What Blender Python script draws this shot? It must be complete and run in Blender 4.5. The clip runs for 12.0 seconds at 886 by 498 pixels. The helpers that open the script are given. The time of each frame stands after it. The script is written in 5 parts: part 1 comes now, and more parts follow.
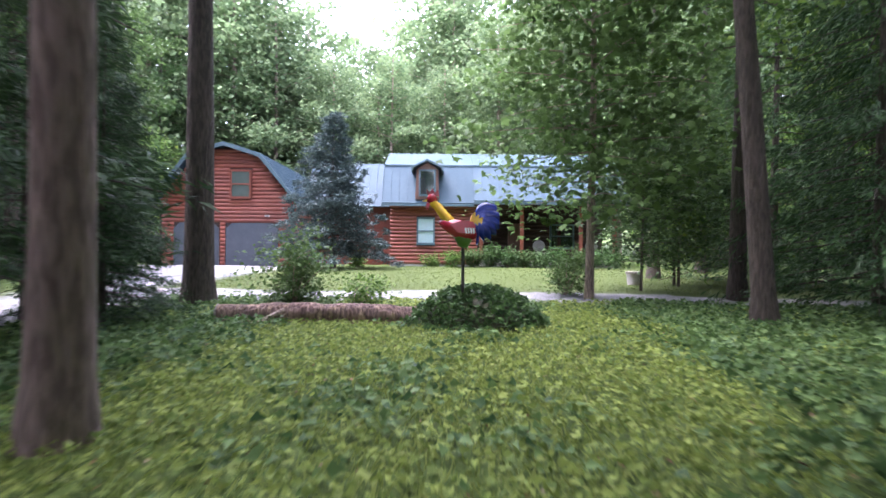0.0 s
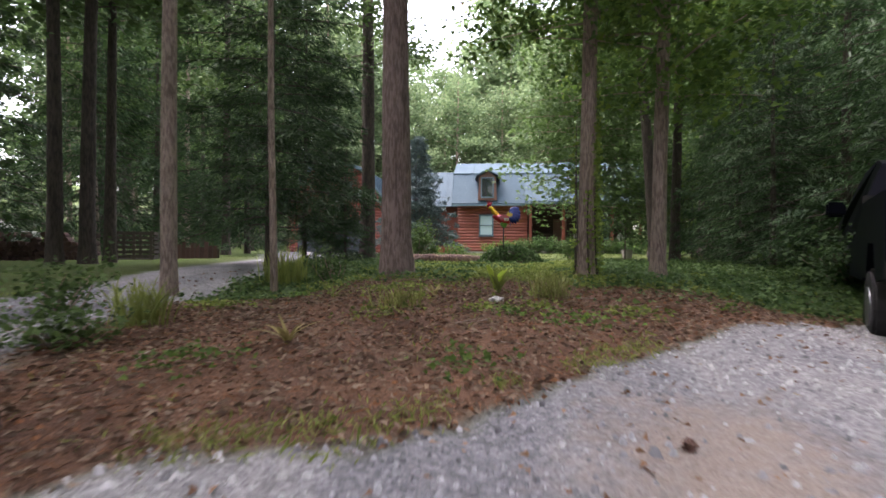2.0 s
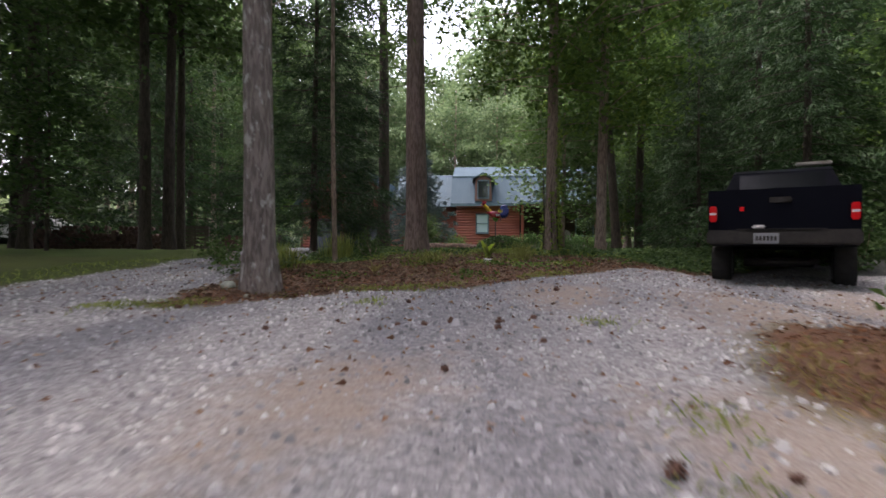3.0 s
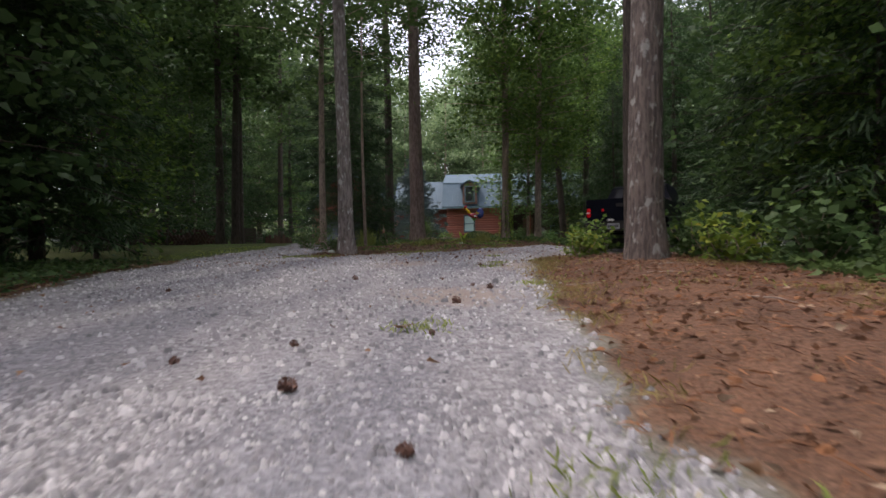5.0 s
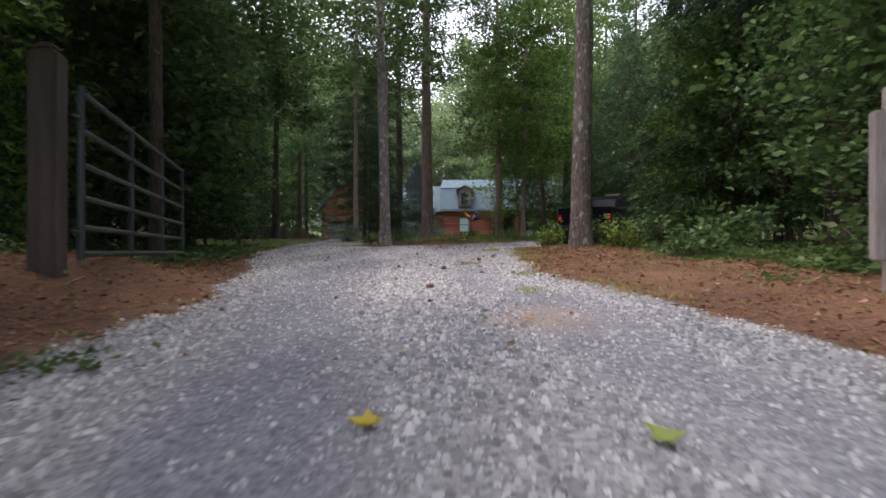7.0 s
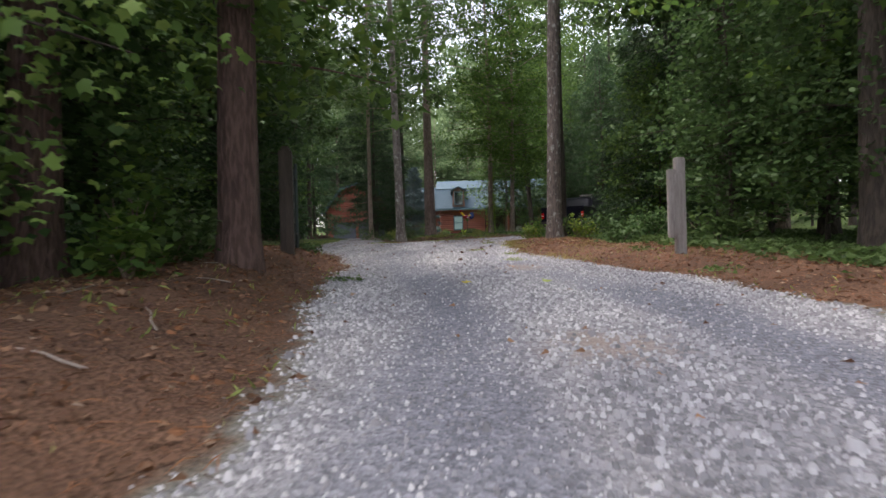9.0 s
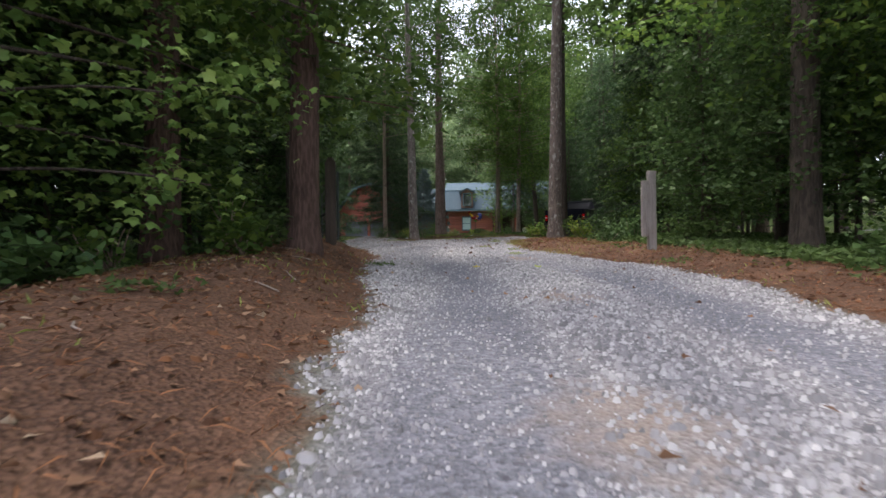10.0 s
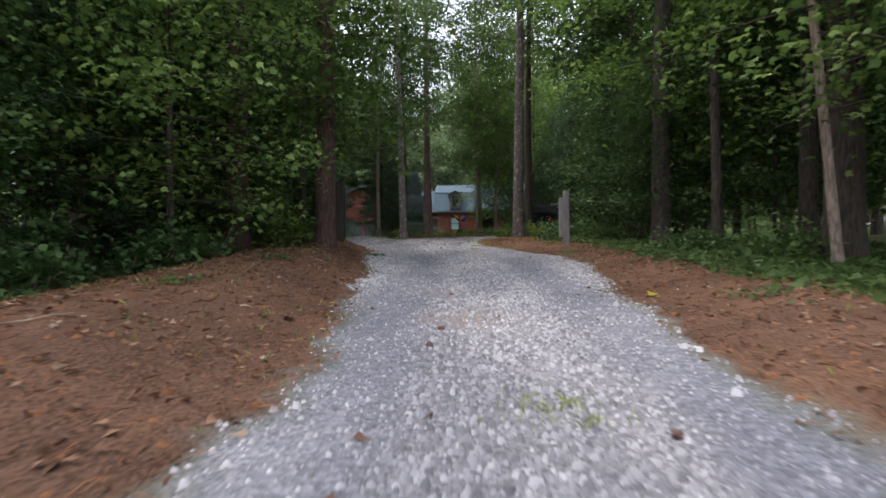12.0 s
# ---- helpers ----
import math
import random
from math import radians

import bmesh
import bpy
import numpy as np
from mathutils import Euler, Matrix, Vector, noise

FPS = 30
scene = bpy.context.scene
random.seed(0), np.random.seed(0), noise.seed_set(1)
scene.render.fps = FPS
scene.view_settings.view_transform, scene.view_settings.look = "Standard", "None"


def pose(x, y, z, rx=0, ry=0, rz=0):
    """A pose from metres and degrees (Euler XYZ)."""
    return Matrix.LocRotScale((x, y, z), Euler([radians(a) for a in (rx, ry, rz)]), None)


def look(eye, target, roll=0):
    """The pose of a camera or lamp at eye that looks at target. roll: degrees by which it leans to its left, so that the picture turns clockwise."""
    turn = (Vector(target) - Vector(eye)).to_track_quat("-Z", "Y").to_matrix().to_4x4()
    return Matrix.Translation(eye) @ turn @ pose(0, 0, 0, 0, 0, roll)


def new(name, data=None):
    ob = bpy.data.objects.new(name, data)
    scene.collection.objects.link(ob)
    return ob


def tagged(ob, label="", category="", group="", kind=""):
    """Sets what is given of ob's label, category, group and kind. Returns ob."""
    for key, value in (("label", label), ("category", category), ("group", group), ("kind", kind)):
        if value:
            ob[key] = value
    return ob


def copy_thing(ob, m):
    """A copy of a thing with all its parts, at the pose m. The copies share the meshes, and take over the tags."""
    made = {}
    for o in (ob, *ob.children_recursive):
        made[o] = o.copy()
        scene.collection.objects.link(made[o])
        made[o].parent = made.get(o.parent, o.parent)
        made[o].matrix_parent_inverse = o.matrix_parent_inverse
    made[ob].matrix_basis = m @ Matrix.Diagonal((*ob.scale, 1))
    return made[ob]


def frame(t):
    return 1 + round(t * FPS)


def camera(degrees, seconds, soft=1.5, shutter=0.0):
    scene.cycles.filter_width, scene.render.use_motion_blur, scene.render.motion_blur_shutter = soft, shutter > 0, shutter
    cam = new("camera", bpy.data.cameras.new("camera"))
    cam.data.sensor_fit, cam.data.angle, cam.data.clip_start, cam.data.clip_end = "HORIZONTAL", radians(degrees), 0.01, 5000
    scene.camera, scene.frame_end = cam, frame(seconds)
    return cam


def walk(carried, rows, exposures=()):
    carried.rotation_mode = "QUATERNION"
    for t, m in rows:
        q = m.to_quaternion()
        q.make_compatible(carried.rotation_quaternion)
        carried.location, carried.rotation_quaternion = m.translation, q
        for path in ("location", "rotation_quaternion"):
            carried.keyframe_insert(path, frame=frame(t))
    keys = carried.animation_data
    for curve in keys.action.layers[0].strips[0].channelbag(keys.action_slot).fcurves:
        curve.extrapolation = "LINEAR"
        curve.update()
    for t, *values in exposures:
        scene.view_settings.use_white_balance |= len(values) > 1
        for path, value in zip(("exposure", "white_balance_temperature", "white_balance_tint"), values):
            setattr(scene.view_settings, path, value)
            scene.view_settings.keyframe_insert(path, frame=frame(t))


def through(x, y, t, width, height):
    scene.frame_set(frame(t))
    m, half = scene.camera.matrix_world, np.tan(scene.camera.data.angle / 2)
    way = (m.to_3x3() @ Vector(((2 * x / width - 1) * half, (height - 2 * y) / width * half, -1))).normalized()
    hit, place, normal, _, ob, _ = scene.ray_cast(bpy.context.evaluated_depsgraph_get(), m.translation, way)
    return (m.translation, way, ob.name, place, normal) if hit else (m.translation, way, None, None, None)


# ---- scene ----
cam = camera(80.0, 12.0, 1.6, 0.28)
PATH = [
    (0, (-0.162, 0.191, 0.959), (-0.151, 2.191, 0.957), 0.5),
    (0.5, (-0.129, -1.979, 0.902), (-0.197, 0.02, 0.898), 1.5),
    (1, (-0.078, -3.771, 0.812), (-0.27, -1.78, 0.803), 0.7),
    (1.5, (-0.037, -5.598, 0.611), (-0.259, -3.61, 0.601), 0.8),
    (2, (0.038, -7.293, 0.478), (-0.179, -5.305, 0.467), 0.4),
    (2.5, (0.093, -8.911, 0.306), (-0.116, -6.922, 0.296), 0.5),
    (2.7, (0.118, -9.611, 0.226), (-0.089, -7.622, 0.218), 0.5),
    (4.3, (0.557, -15.127, -0.156), (0.364, -13.136, -0.156), -0.7),
    (4.5, (0.629, -15.63, -0.184), (0.437, -13.64, -0.182), -0.7),
    (5, (0.806, -16.652, -0.26), (0.627, -14.66, -0.259), -0.7),
    (5.5, (0.922, -17.629, -0.398), (0.75, -15.636, -0.394), -0.4),
    (6, (0.812, -18.79, -0.475), (0.651, -16.796, -0.471), -0.2),
    (6.5, (0.673, -20.043, -0.463), (0.521, -18.049, -0.459), -0.1),
    (7, (0.582, -21.384, -0.48), (0.441, -19.389, -0.476), 0.0),
    (8.8, (0.422, -24.901, -0.682), (0.31, -22.904, -0.681), -1.0),
    (9, (0.327, -25.217, -0.603), (0.219, -23.22, -0.607), -1.5),
    (9.5, (0.263, -26.092, -0.67), (0.156, -24.095, -0.673), -1.0),
    (10, (0.299, -26.844, -0.712), (0.164, -24.849, -0.713), -0.6),
    (10.5, (0.47, -27.478, -0.724), (0.317, -25.484, -0.725), -0.7),
    (11, (0.635, -28.191, -0.759), (0.497, -26.196, -0.759), -0.3),
    (11.5, (0.822, -29.19, -0.792), (0.696, -27.194, -0.792), -0.0),
    (12, (0.943, -30.437, -0.787), (0.833, -28.44, -0.791), -0.4),
]
walk(cam, [(t, look(eye, target, roll)) for t, eye, target, roll in PATH],
     [(0.0, 1.62, 5850, 31), (0.5, 1.95, 5950, 34), (1.0, 2.08, 6080, 33), (1.5, 1.62, 6400, 29), (2.0, 1.05, 6600, 26), (2.5, 0.58, 6650, 25), (4.5, 0.14, 6650, 24),
      (5.5, -0.08, 6600, 23), (7.0, 0.24, 6600, 21), (9.0, 0.25, 6600, 19), (10.5, 0.05, 6550, 18), (12.0, -0.18, 6450, 17)])

# ---- light: a bright overcast sky with a faint, very soft sun ----
world = bpy.data.worlds.new("overcast")
scene.world = world
world.use_nodes = True
wn, wl = world.node_tree.nodes, world.node_tree.links
sky = wn.new("ShaderNodeTexSky")
sky.sky_type, sky.sun_disc = "NISHITA", False
sky.sun_elevation, sky.sun_rotation = radians(70), radians(-81)
sky.air_density, sky.dust_density, sky.ozone_density = 1.0, 4.0, 1.0
grey = wn.new("ShaderNodeHueSaturation")
grey.inputs["Saturation"].default_value = 0.45
wl.new(sky.outputs["Color"], grey.inputs["Color"])
wl.new(grey.outputs["Color"], wn["Background"].inputs["Color"])
wn["Background"].inputs["Strength"].default_value = 0.62
sun = new("sun", bpy.data.lights.new("sun", "SUN"))
sun.data.energy, sun.data.angle, sun.data.color = 0.55, radians(50), (1.0, 0.98, 0.95)
sun.matrix_world = look((-13, 8, 36), (0, 6, 0))


# ---- materials ----
def tree_of(name):
    m = bpy.data.materials.new(name)
    m.use_nodes = True
    n, l = m.node_tree.nodes, m.node_tree.links
    return m, n, l, n["Principled BSDF"]


def noise_node(n, l, scale, detail=6.0, stretch=(1, 1, 1), coords="Object"):
    tc, mp, nz = n.new("ShaderNodeTexCoord"), n.new("ShaderNodeMapping"), n.new("ShaderNodeTexNoise")
    mp.inputs["Scale"].default_value = stretch
    l.new(tc.outputs[coords], mp.inputs["Vector"])
    l.new(mp.outputs["Vector"], nz.inputs["Vector"])
    nz.inputs["Scale"].default_value, nz.inputs["Detail"].default_value = scale, detail
    return nz.outputs["Fac"]


def ramp(n, l, fac, *stops):
    r = n.new("ShaderNodeValToRGB")
    while len(r.color_ramp.elements) < len(stops):
        r.color_ramp.elements.new(0.5)
    for e, (p, c) in zip(r.color_ramp.elements, stops):
        e.position, e.color = p, (*c, 1)
    l.new(fac, r.inputs["Fac"])
    return r.outputs["Color"]


def mix(n, l, fac, a, b, blend="MIX"):
    m = n.new("ShaderNodeMix")
    m.data_type, m.blend_type = "RGBA", blend
    for socket, v in ((m.inputs[0], fac), (m.inputs[6], a), (m.inputs[7], b)):
        if hasattr(v, "links"):
            l.new(v, socket)
        else:
            socket.default_value = v if isinstance(v, float) else (*v, 1)
    return m.outputs[2]


def bump(n, l, height, strength, distance=0.02):
    b = n.new("ShaderNodeBump")
    b.inputs["Strength"].default_value, b.inputs["Distance"].default_value = strength, distance
    l.new(height, b.inputs["Height"])
    return b.outputs["Normal"]


def surface(name, dark, light, scale=6.0, stretch=(1, 1, 1), rough=0.8, metal=0.0, relief=0.4, distance=0.01, fine=8.0, vary=0.0):
    """Two scales of variation between two colours, with relief."""
    m, n, l, p = tree_of(name)
    a, b = noise_node(n, l, scale, 8, stretch), noise_node(n, l, scale * fine, 4, stretch)
    c = mix(n, l, 0.35, ramp(n, l, a, (0.3, dark), (0.7, light)), ramp(n, l, b, (0.3, dark), (0.7, light)))
    if vary:
        info = n.new("ShaderNodeObjectInfo")
        c = mix(n, l, vary, c, ramp(n, l, info.outputs["Random"], (0.0, dark), (1.0, light)))
    l.new(c, p.inputs["Base Color"])
    l.new(bump(n, l, b, relief, distance), p.inputs["Normal"])
    p.inputs["Roughness"].default_value, p.inputs["Metallic"].default_value = rough, metal
    return m


def leafy(name, dark, light, through=0.35, rough=0.5, tip=None):
    """Leaves: each one its own shade, a little light passing through them."""
    m, n, l, p = tree_of(name)
    geo, info = n.new("ShaderNodeNewGeometry"), n.new("ShaderNodeObjectInfo")
    c = ramp(n, l, geo.outputs["Random Per Island"], (0.0, dark), (0.85, light), (1.0, tip or light))
    hs = n.new("ShaderNodeHueSaturation")
    mr = n.new("ShaderNodeMapRange")
    mr.inputs["To Min"].default_value, mr.inputs["To Max"].default_value = 0.75, 1.25
    l.new(info.outputs["Random"], mr.inputs["Value"])
    l.new(mr.outputs["Result"], hs.inputs["Value"])
    l.new(c, hs.inputs["Color"])
    l.new(hs.outputs["Color"], p.inputs["Base Color"])
    p.inputs["Roughness"].default_value = rough
    p.inputs["Specular IOR Level"].default_value = 0.18
    t, mx = n.new("ShaderNodeBsdfTranslucent"), n.new("ShaderNodeMixShader")
    l.new(hs.outputs["Color"], t.inputs["Color"])
    mx.inputs["Fac"].default_value = through
    l.new(p.outputs["BSDF"], mx.inputs[1])
    l.new(t.outputs["BSDF"], mx.inputs[2])
    l.new(mx.outputs["Shader"], n["Material Output"].inputs["Surface"])
    return m


def bark(name, dark, light, patch=None, scale=5.0):
    """Furrowed bark: long upright ridges, with pale patches where given."""
    m, n, l, p = tree_of(name)
    ridge = noise_node(n, l, scale * 6, 8, (1, 1, 0.2))
    broad = noise_node(n, l, scale * 0.7, 4, (1, 1, 0.5))
    c = mix(n, l, 0.4, ramp(n, l, ridge, (0.42, dark), (0.58, light)), ramp(n, l, broad, (0.3, dark), (0.7, light)))
    if patch:
        spots = noise_node(n, l, 11.0, 10, (1, 1, 0.55))
        c = mix(n, l, ramp(n, l, spots, (0.57, (0, 0, 0)), (0.66, (0.8, 0.8, 0.8))), c, patch)
    l.new(c, p.inputs["Base Color"])
    l.new(bump(n, l, ridge, 1.0, 0.06), p.inputs["Normal"])
    p.inputs["Roughness"].default_value = 0.9
    return m


BARK_PINE = bark("pine_bark", (0.13, 0.09, 0.078), (0.33, 0.245, 0.215))
BARK_LICHEN = bark("lichen_bark", (0.07, 0.056, 0.048), (0.21, 0.168, 0.145), (0.4, 0.4, 0.365))
BARK_PALE = bark("pale_lichen_bark", (0.12, 0.1, 0.09), (0.33, 0.285, 0.255), (0.56, 0.56, 0.52))
BARK_GREY = bark("grey_bark", (0.17, 0.125, 0.1), (0.44, 0.34, 0.275), None, 7)
BARK_RED = bark("red_brown_bark", (0.06, 0.035, 0.028), (0.17, 0.105, 0.085))
BARK_DARK = bark("dark_bark", (0.035, 0.027, 0.022), (0.1, 0.078, 0.062))
LEAF_MAPLE = leafy("maple_leaves", (0.055, 0.115, 0.028), (0.16, 0.27, 0.06), 0.42, 0.55, (0.22, 0.31, 0.055))
# maple leaves in a lighter colour, so that they look lit
LEAF_LIT = leafy("lit_maple_leaves", (0.07, 0.14, 0.036), (0.2, 0.31, 0.08), 0.42, 0.42, (0.26, 0.36, 0.1))
LEAF_WOOD = leafy("woodland_leaves", (0.052, 0.095, 0.028), (0.115, 0.19, 0.059), 0.42)
# distance haze is mixed into this pale, greyed green
LEAF_HAZE = leafy("far_hazy_leaves", (0.1, 0.165, 0.075), (0.24, 0.33, 0.16), 0.45)
LEAF_DARK = leafy("understory_leaves", (0.042, 0.089, 0.031), (0.104, 0.182, 0.06), 0.36)
FRESH = leafy("fresh_shrub_leaves", (0.09, 0.16, 0.028), (0.22, 0.3, 0.055), 0.42, 0.5, (0.36, 0.37, 0.06))
NEEDLE = leafy("conifer_needles", (0.023, 0.053, 0.023), (0.062, 0.121, 0.043), 0.2)
NEEDLE_BLUE = leafy("spruce_needles", (0.03, 0.054, 0.052), (0.105, 0.152, 0.143), 0.1)
IVY = leafy("ivy_leaves", (0.029, 0.07, 0.023), (0.098, 0.18, 0.054), 0.3, 0.4)
GRASS = leafy("grass_blades", (0.127, 0.18, 0.039), (0.287, 0.34, 0.093), 0.4)
WEEDS = leafy("island_weeds", (0.1, 0.155, 0.035), (0.28, 0.35, 0.085), 0.4, 0.6)
STRAW = leafy("pine_straw", (0.05, 0.023, 0.012), (0.25, 0.115, 0.053), 0.05, 0.8)
LITTER = leafy("fallen_leaves", (0.1, 0.05, 0.03), (0.29, 0.17, 0.1), 0.1, 0.7, (0.42, 0.34, 0.24))
LOG_RED = surface("stained_logs", (0.15, 0.04, 0.026), (0.31, 0.086, 0.05), 3.0, (0.6, 4, 4), 0.55, 0, 0.3, 0.01, 6, 0.5)
TRIM = surface("brown_trim", (0.10, 0.045, 0.03), (0.2, 0.1, 0.07), 5, (1, 1, 0.3), 0.6)
METAL = surface("blue_grey_metal_roof", (0.035, 0.069, 0.089), (0.057, 0.096, 0.119), 1.2, (1, 1, 1), 0.62, 0.0, 0.05, 0.004)
METAL.node_tree.nodes["Principled BSDF"].inputs["Specular IOR Level"].default_value = 0.2
METAL_DARK = surface("roof_flashing", (0.07, 0.12, 0.14), (0.12, 0.18, 0.2), 2, (1, 1, 1), 0.45, 0.2, 0.05)
GLASS = tree_of("window_glass")[0]
gp = GLASS.node_tree.nodes["Principled BSDF"]
gp.inputs["Base Color"].default_value, gp.inputs["Roughness"].default_value = (0.02, 0.03, 0.03, 1), 0.04
gp.inputs["IOR"].default_value = 2.4
BLIND = surface("pale_blind", (0.36, 0.5, 0.5), (0.42, 0.56, 0.56), 3, (1, 1, 8), 0.7, 0, 0.2)
DIM = surface("dim_green_glass", (0.07, 0.1, 0.085), (0.11, 0.145, 0.125), 2, (1, 1, 1), 0.2, 0, 0.05)
DOOR_GREY = surface("grey_garage_door", (0.055, 0.07, 0.085), (0.085, 0.1, 0.12), 2, (1, 1, 1), 0.6, 0, 0.1)
# dark wall backing; on the porch its darkness stands for shade
DARKWALL_SHADE = surface("dark_and_shaded_timber", (0.03, 0.016, 0.012), (0.06, 0.03, 0.022), 4, (1, 1, 4), 0.8)
CONCRETE = surface("pale_concrete", (0.3, 0.28, 0.26), (0.45, 0.43, 0.4), 3, (1, 1, 1), 0.9)
WEATHERED = surface("weathered_wood", (0.16, 0.14, 0.13), (0.38, 0.35, 0.33), 5, (3, 3, 0.3), 0.9, 0, 0.5)


# ---- mesh helpers ----
def mesh_of(name, verts, faces, material, smooth=False):
    me = bpy.data.meshes.new(name)
    verts, faces = np.asarray(verts, np.float32), np.asarray(faces, np.int32)
    k = faces.shape[1]
    me.vertices.add(len(verts))
    me.vertices.foreach_set("co", verts.ravel())
    me.loops.add(faces.size)
    me.loops.foreach_set("vertex_index", faces.ravel())
    me.polygons.add(len(faces))
    me.polygons.foreach_set("loop_start", np.arange(0, faces.size, k, dtype=np.int32))
    me.update(calc_edges=True)
    me.validate()
    if smooth:
        me.polygons.foreach_set("use_smooth", np.ones(len(me.polygons), bool))
    me.materials.append(material)
    return me


def part(name, bm, material, parent, label="", smooth=False):
    me = bpy.data.meshes.new(name)
    bm.to_mesh(me)
    bm.free()
    if smooth:
        me.polygons.foreach_set("use_smooth", np.ones(len(me.polygons), bool))
    me.materials.append(material)
    ob = new(name, me)
    if parent:
        ob.parent = parent
    return tagged(ob, label)


def holder(name, place=(0, 0, 0), label="", category="", group="", kind="", turn=0.0):
    ob = new(name)
    ob.matrix_world = pose(*place, 0, 0, turn)
    return tagged(ob, label, category, group, kind)


def shared(name, me, parent, m=None, label=""):
    ob = new(name, me)
    ob.parent = parent
    if m is not None:
        ob.matrix_basis = m
    return tagged(ob, label)


def box(x0, x1, y0, y1, z0, z1, bevel=0.0, bm=None):
    own = bm or bmesh.new()
    made = bmesh.ops.create_cube(own, size=1.0, matrix=Matrix.Translation(((x0 + x1) / 2, (y0 + y1) / 2, (z0 + z1) / 2)) @ Matrix.Diagonal((x1 - x0, y1 - y0, z1 - z0, 1)))
    if bevel:
        edges = list({e for v in made["verts"] for e in v.link_edges})
        bmesh.ops.bevel(own, geom=edges, offset=bevel, segments=2, affect="EDGES")
    return own


def prism(outline, y0, y1, axis="y"):
    """A flat outline of (a, b) pairs, pushed from y0 to y1 along an axis."""
    bm = bmesh.new()
    place = (lambda a, b, d: (a, d, b)) if axis == "y" else (lambda a, b, d: (d, a, b)) if axis == "x" else (lambda a, b, d: (a, b, d))
    rings = [[bm.verts.new(place(a, b, d)) for a, b in outline] for d in (y0, y1)]
    bm.faces.new(rings[0])
    bm.faces.new(rings[1][::-1])
    for i in range(len(outline)):
        j = (i + 1) % len(outline)
        bm.faces.new((rings[0][j], rings[0][i], rings[1][i], rings[1][j]))
    bmesh.ops.recalc_face_normals(bm, faces=bm.faces)
    return bm


def tube(points, radii, sides=10, jitter=0.0, rng=None):
    """A tapered tube along points, as verts and quads."""
    pts, radii = np.asarray(points, float), np.asarray(radii, float)
    ways = np.gradient(pts, axis=0)
    ways /= np.linalg.norm(ways, axis=1)[:, None] + 1e-9
    side = np.cross(ways, (0.31, 0.95, 0.07))
    side /= np.linalg.norm(side, axis=1)[:, None] + 1e-9
    other = np.cross(ways, side)
    a = np.linspace(0, 2 * np.pi, sides, endpoint=False)
    r = radii[:, None] * (1 + (rng.normal(0, jitter, (len(pts), sides)) if jitter else 0))
    v = pts[:, None] + r[..., None] * (np.cos(a)[None, :, None] * side[:, None] + np.sin(a)[None, :, None] * other[:, None])
    i, j = np.meshgrid(np.arange(len(pts) - 1), np.arange(sides), indexing="ij")
    k = (j + 1) % sides
    f = np.stack([i * sides + j, i * sides + k, (i + 1) * sides + k, (i + 1) * sides + j], -1).reshape(-1, 4)
    return v.reshape(-1, 3), f


def joined(pieces):
    vs, fs, n = [], [], 0
    for v, f in pieces:
        vs.append(v)
        fs.append(np.asarray(f) + n)
        n += len(v)
    return np.concatenate(vs), np.concatenate(fs)


def leaves(centres, rng, length, width, up=0.9, ways=None, lobed=False):
    """A folded leaf at each centre. up: how flat they lie. ways: which way each points, else any. lobed: with side lobes, or "star" for five points."""
    n = len(centres)
    if ways is None:
        a = rng.uniform(0, 2 * np.pi, n)
        ways = np.stack([np.cos(a), np.sin(a), rng.normal(-0.25, 0.35, n)], -1)
    ways = ways / (np.linalg.norm(ways, axis=1)[:, None] + 1e-9)
    normal = rng.normal(0, 1 - up + 0.25, (n, 3)) + (0, 0, up)
    side = np.cross(ways, normal)
    side /= np.linalg.norm(side, axis=1)[:, None] + 1e-9
    lift = np.cross(side, ways)
    ll = (length * rng.uniform(0.6, 1.25, n))[:, None]
    ww = ll * width / length
    if lobed == "star":
        tips = {1: 0.3, 3: 0.43, 5: 0.52, 7: 0.43, 9: 0.3}
        shape = [(0, 0, 0.03)]
        for q in range(10):
            r, a = tips.get(q, 0.29 if q else 0.16), q * math.pi / 5
            shape.append((-r * math.cos(a), 1.15 * r * math.sin(a), -0.09 if q % 2 else 0.02))
        v = np.stack([centres + ways * ll * s + side * ww * w + lift * ll * h for s, w, h in shape], 1).reshape(-1, 3)
        b = np.arange(n)[:, None] * 11
        return v, np.concatenate([b + (0, 1 + 2 * q, 2 + 2 * q, 1 + (2 * q + 2) % 10) for q in range(5)], 0)
    if lobed:
        shape = ((-0.5, 0, 0), (-0.25, 0.5, 0.1), (0.02, 0.22, 0.0), (0.5, 0, -0.1), (0.02, -0.22, 0.0), (-0.25, -0.5, 0.1))
        v = np.stack([centres + ways * ll * s + side * ww * w + lift * ll * h for s, w, h in shape], 1).reshape(-1, 3)
        b = np.arange(n)[:, None] * 6
        return v, np.concatenate([b + (0, 1, 2, 3), b + (0, 3, 4, 5)], 0)
    v = np.stack([centres - ways * ll / 2, centres + side * ww / 2 + lift * ll * 0.1, centres + ways * ll / 2 - lift * ll * 0.08, centres - side * ww / 2 + lift * ll * 0.1], 1)
    return v.reshape(-1, 3), np.arange(4 * n).reshape(-1, 4)


# ---- the lie of the land ----
def ease(a, b, v):
    t = np.clip((v - a) / (b - a), 0, 1)
    return t * t * (3 - 2 * t)


def way_left(y):
    return np.interp(y, (-40, -29, -27, -24.5, -21.8, -19.4, -17.3, -16, -13, -10.3, -8, -6.5), (0.3, 0.17, 0.1, -0.33, -0.7, -1.3, -1.5, -1.9, -3.1, -4.3, -4.7, -5.0))


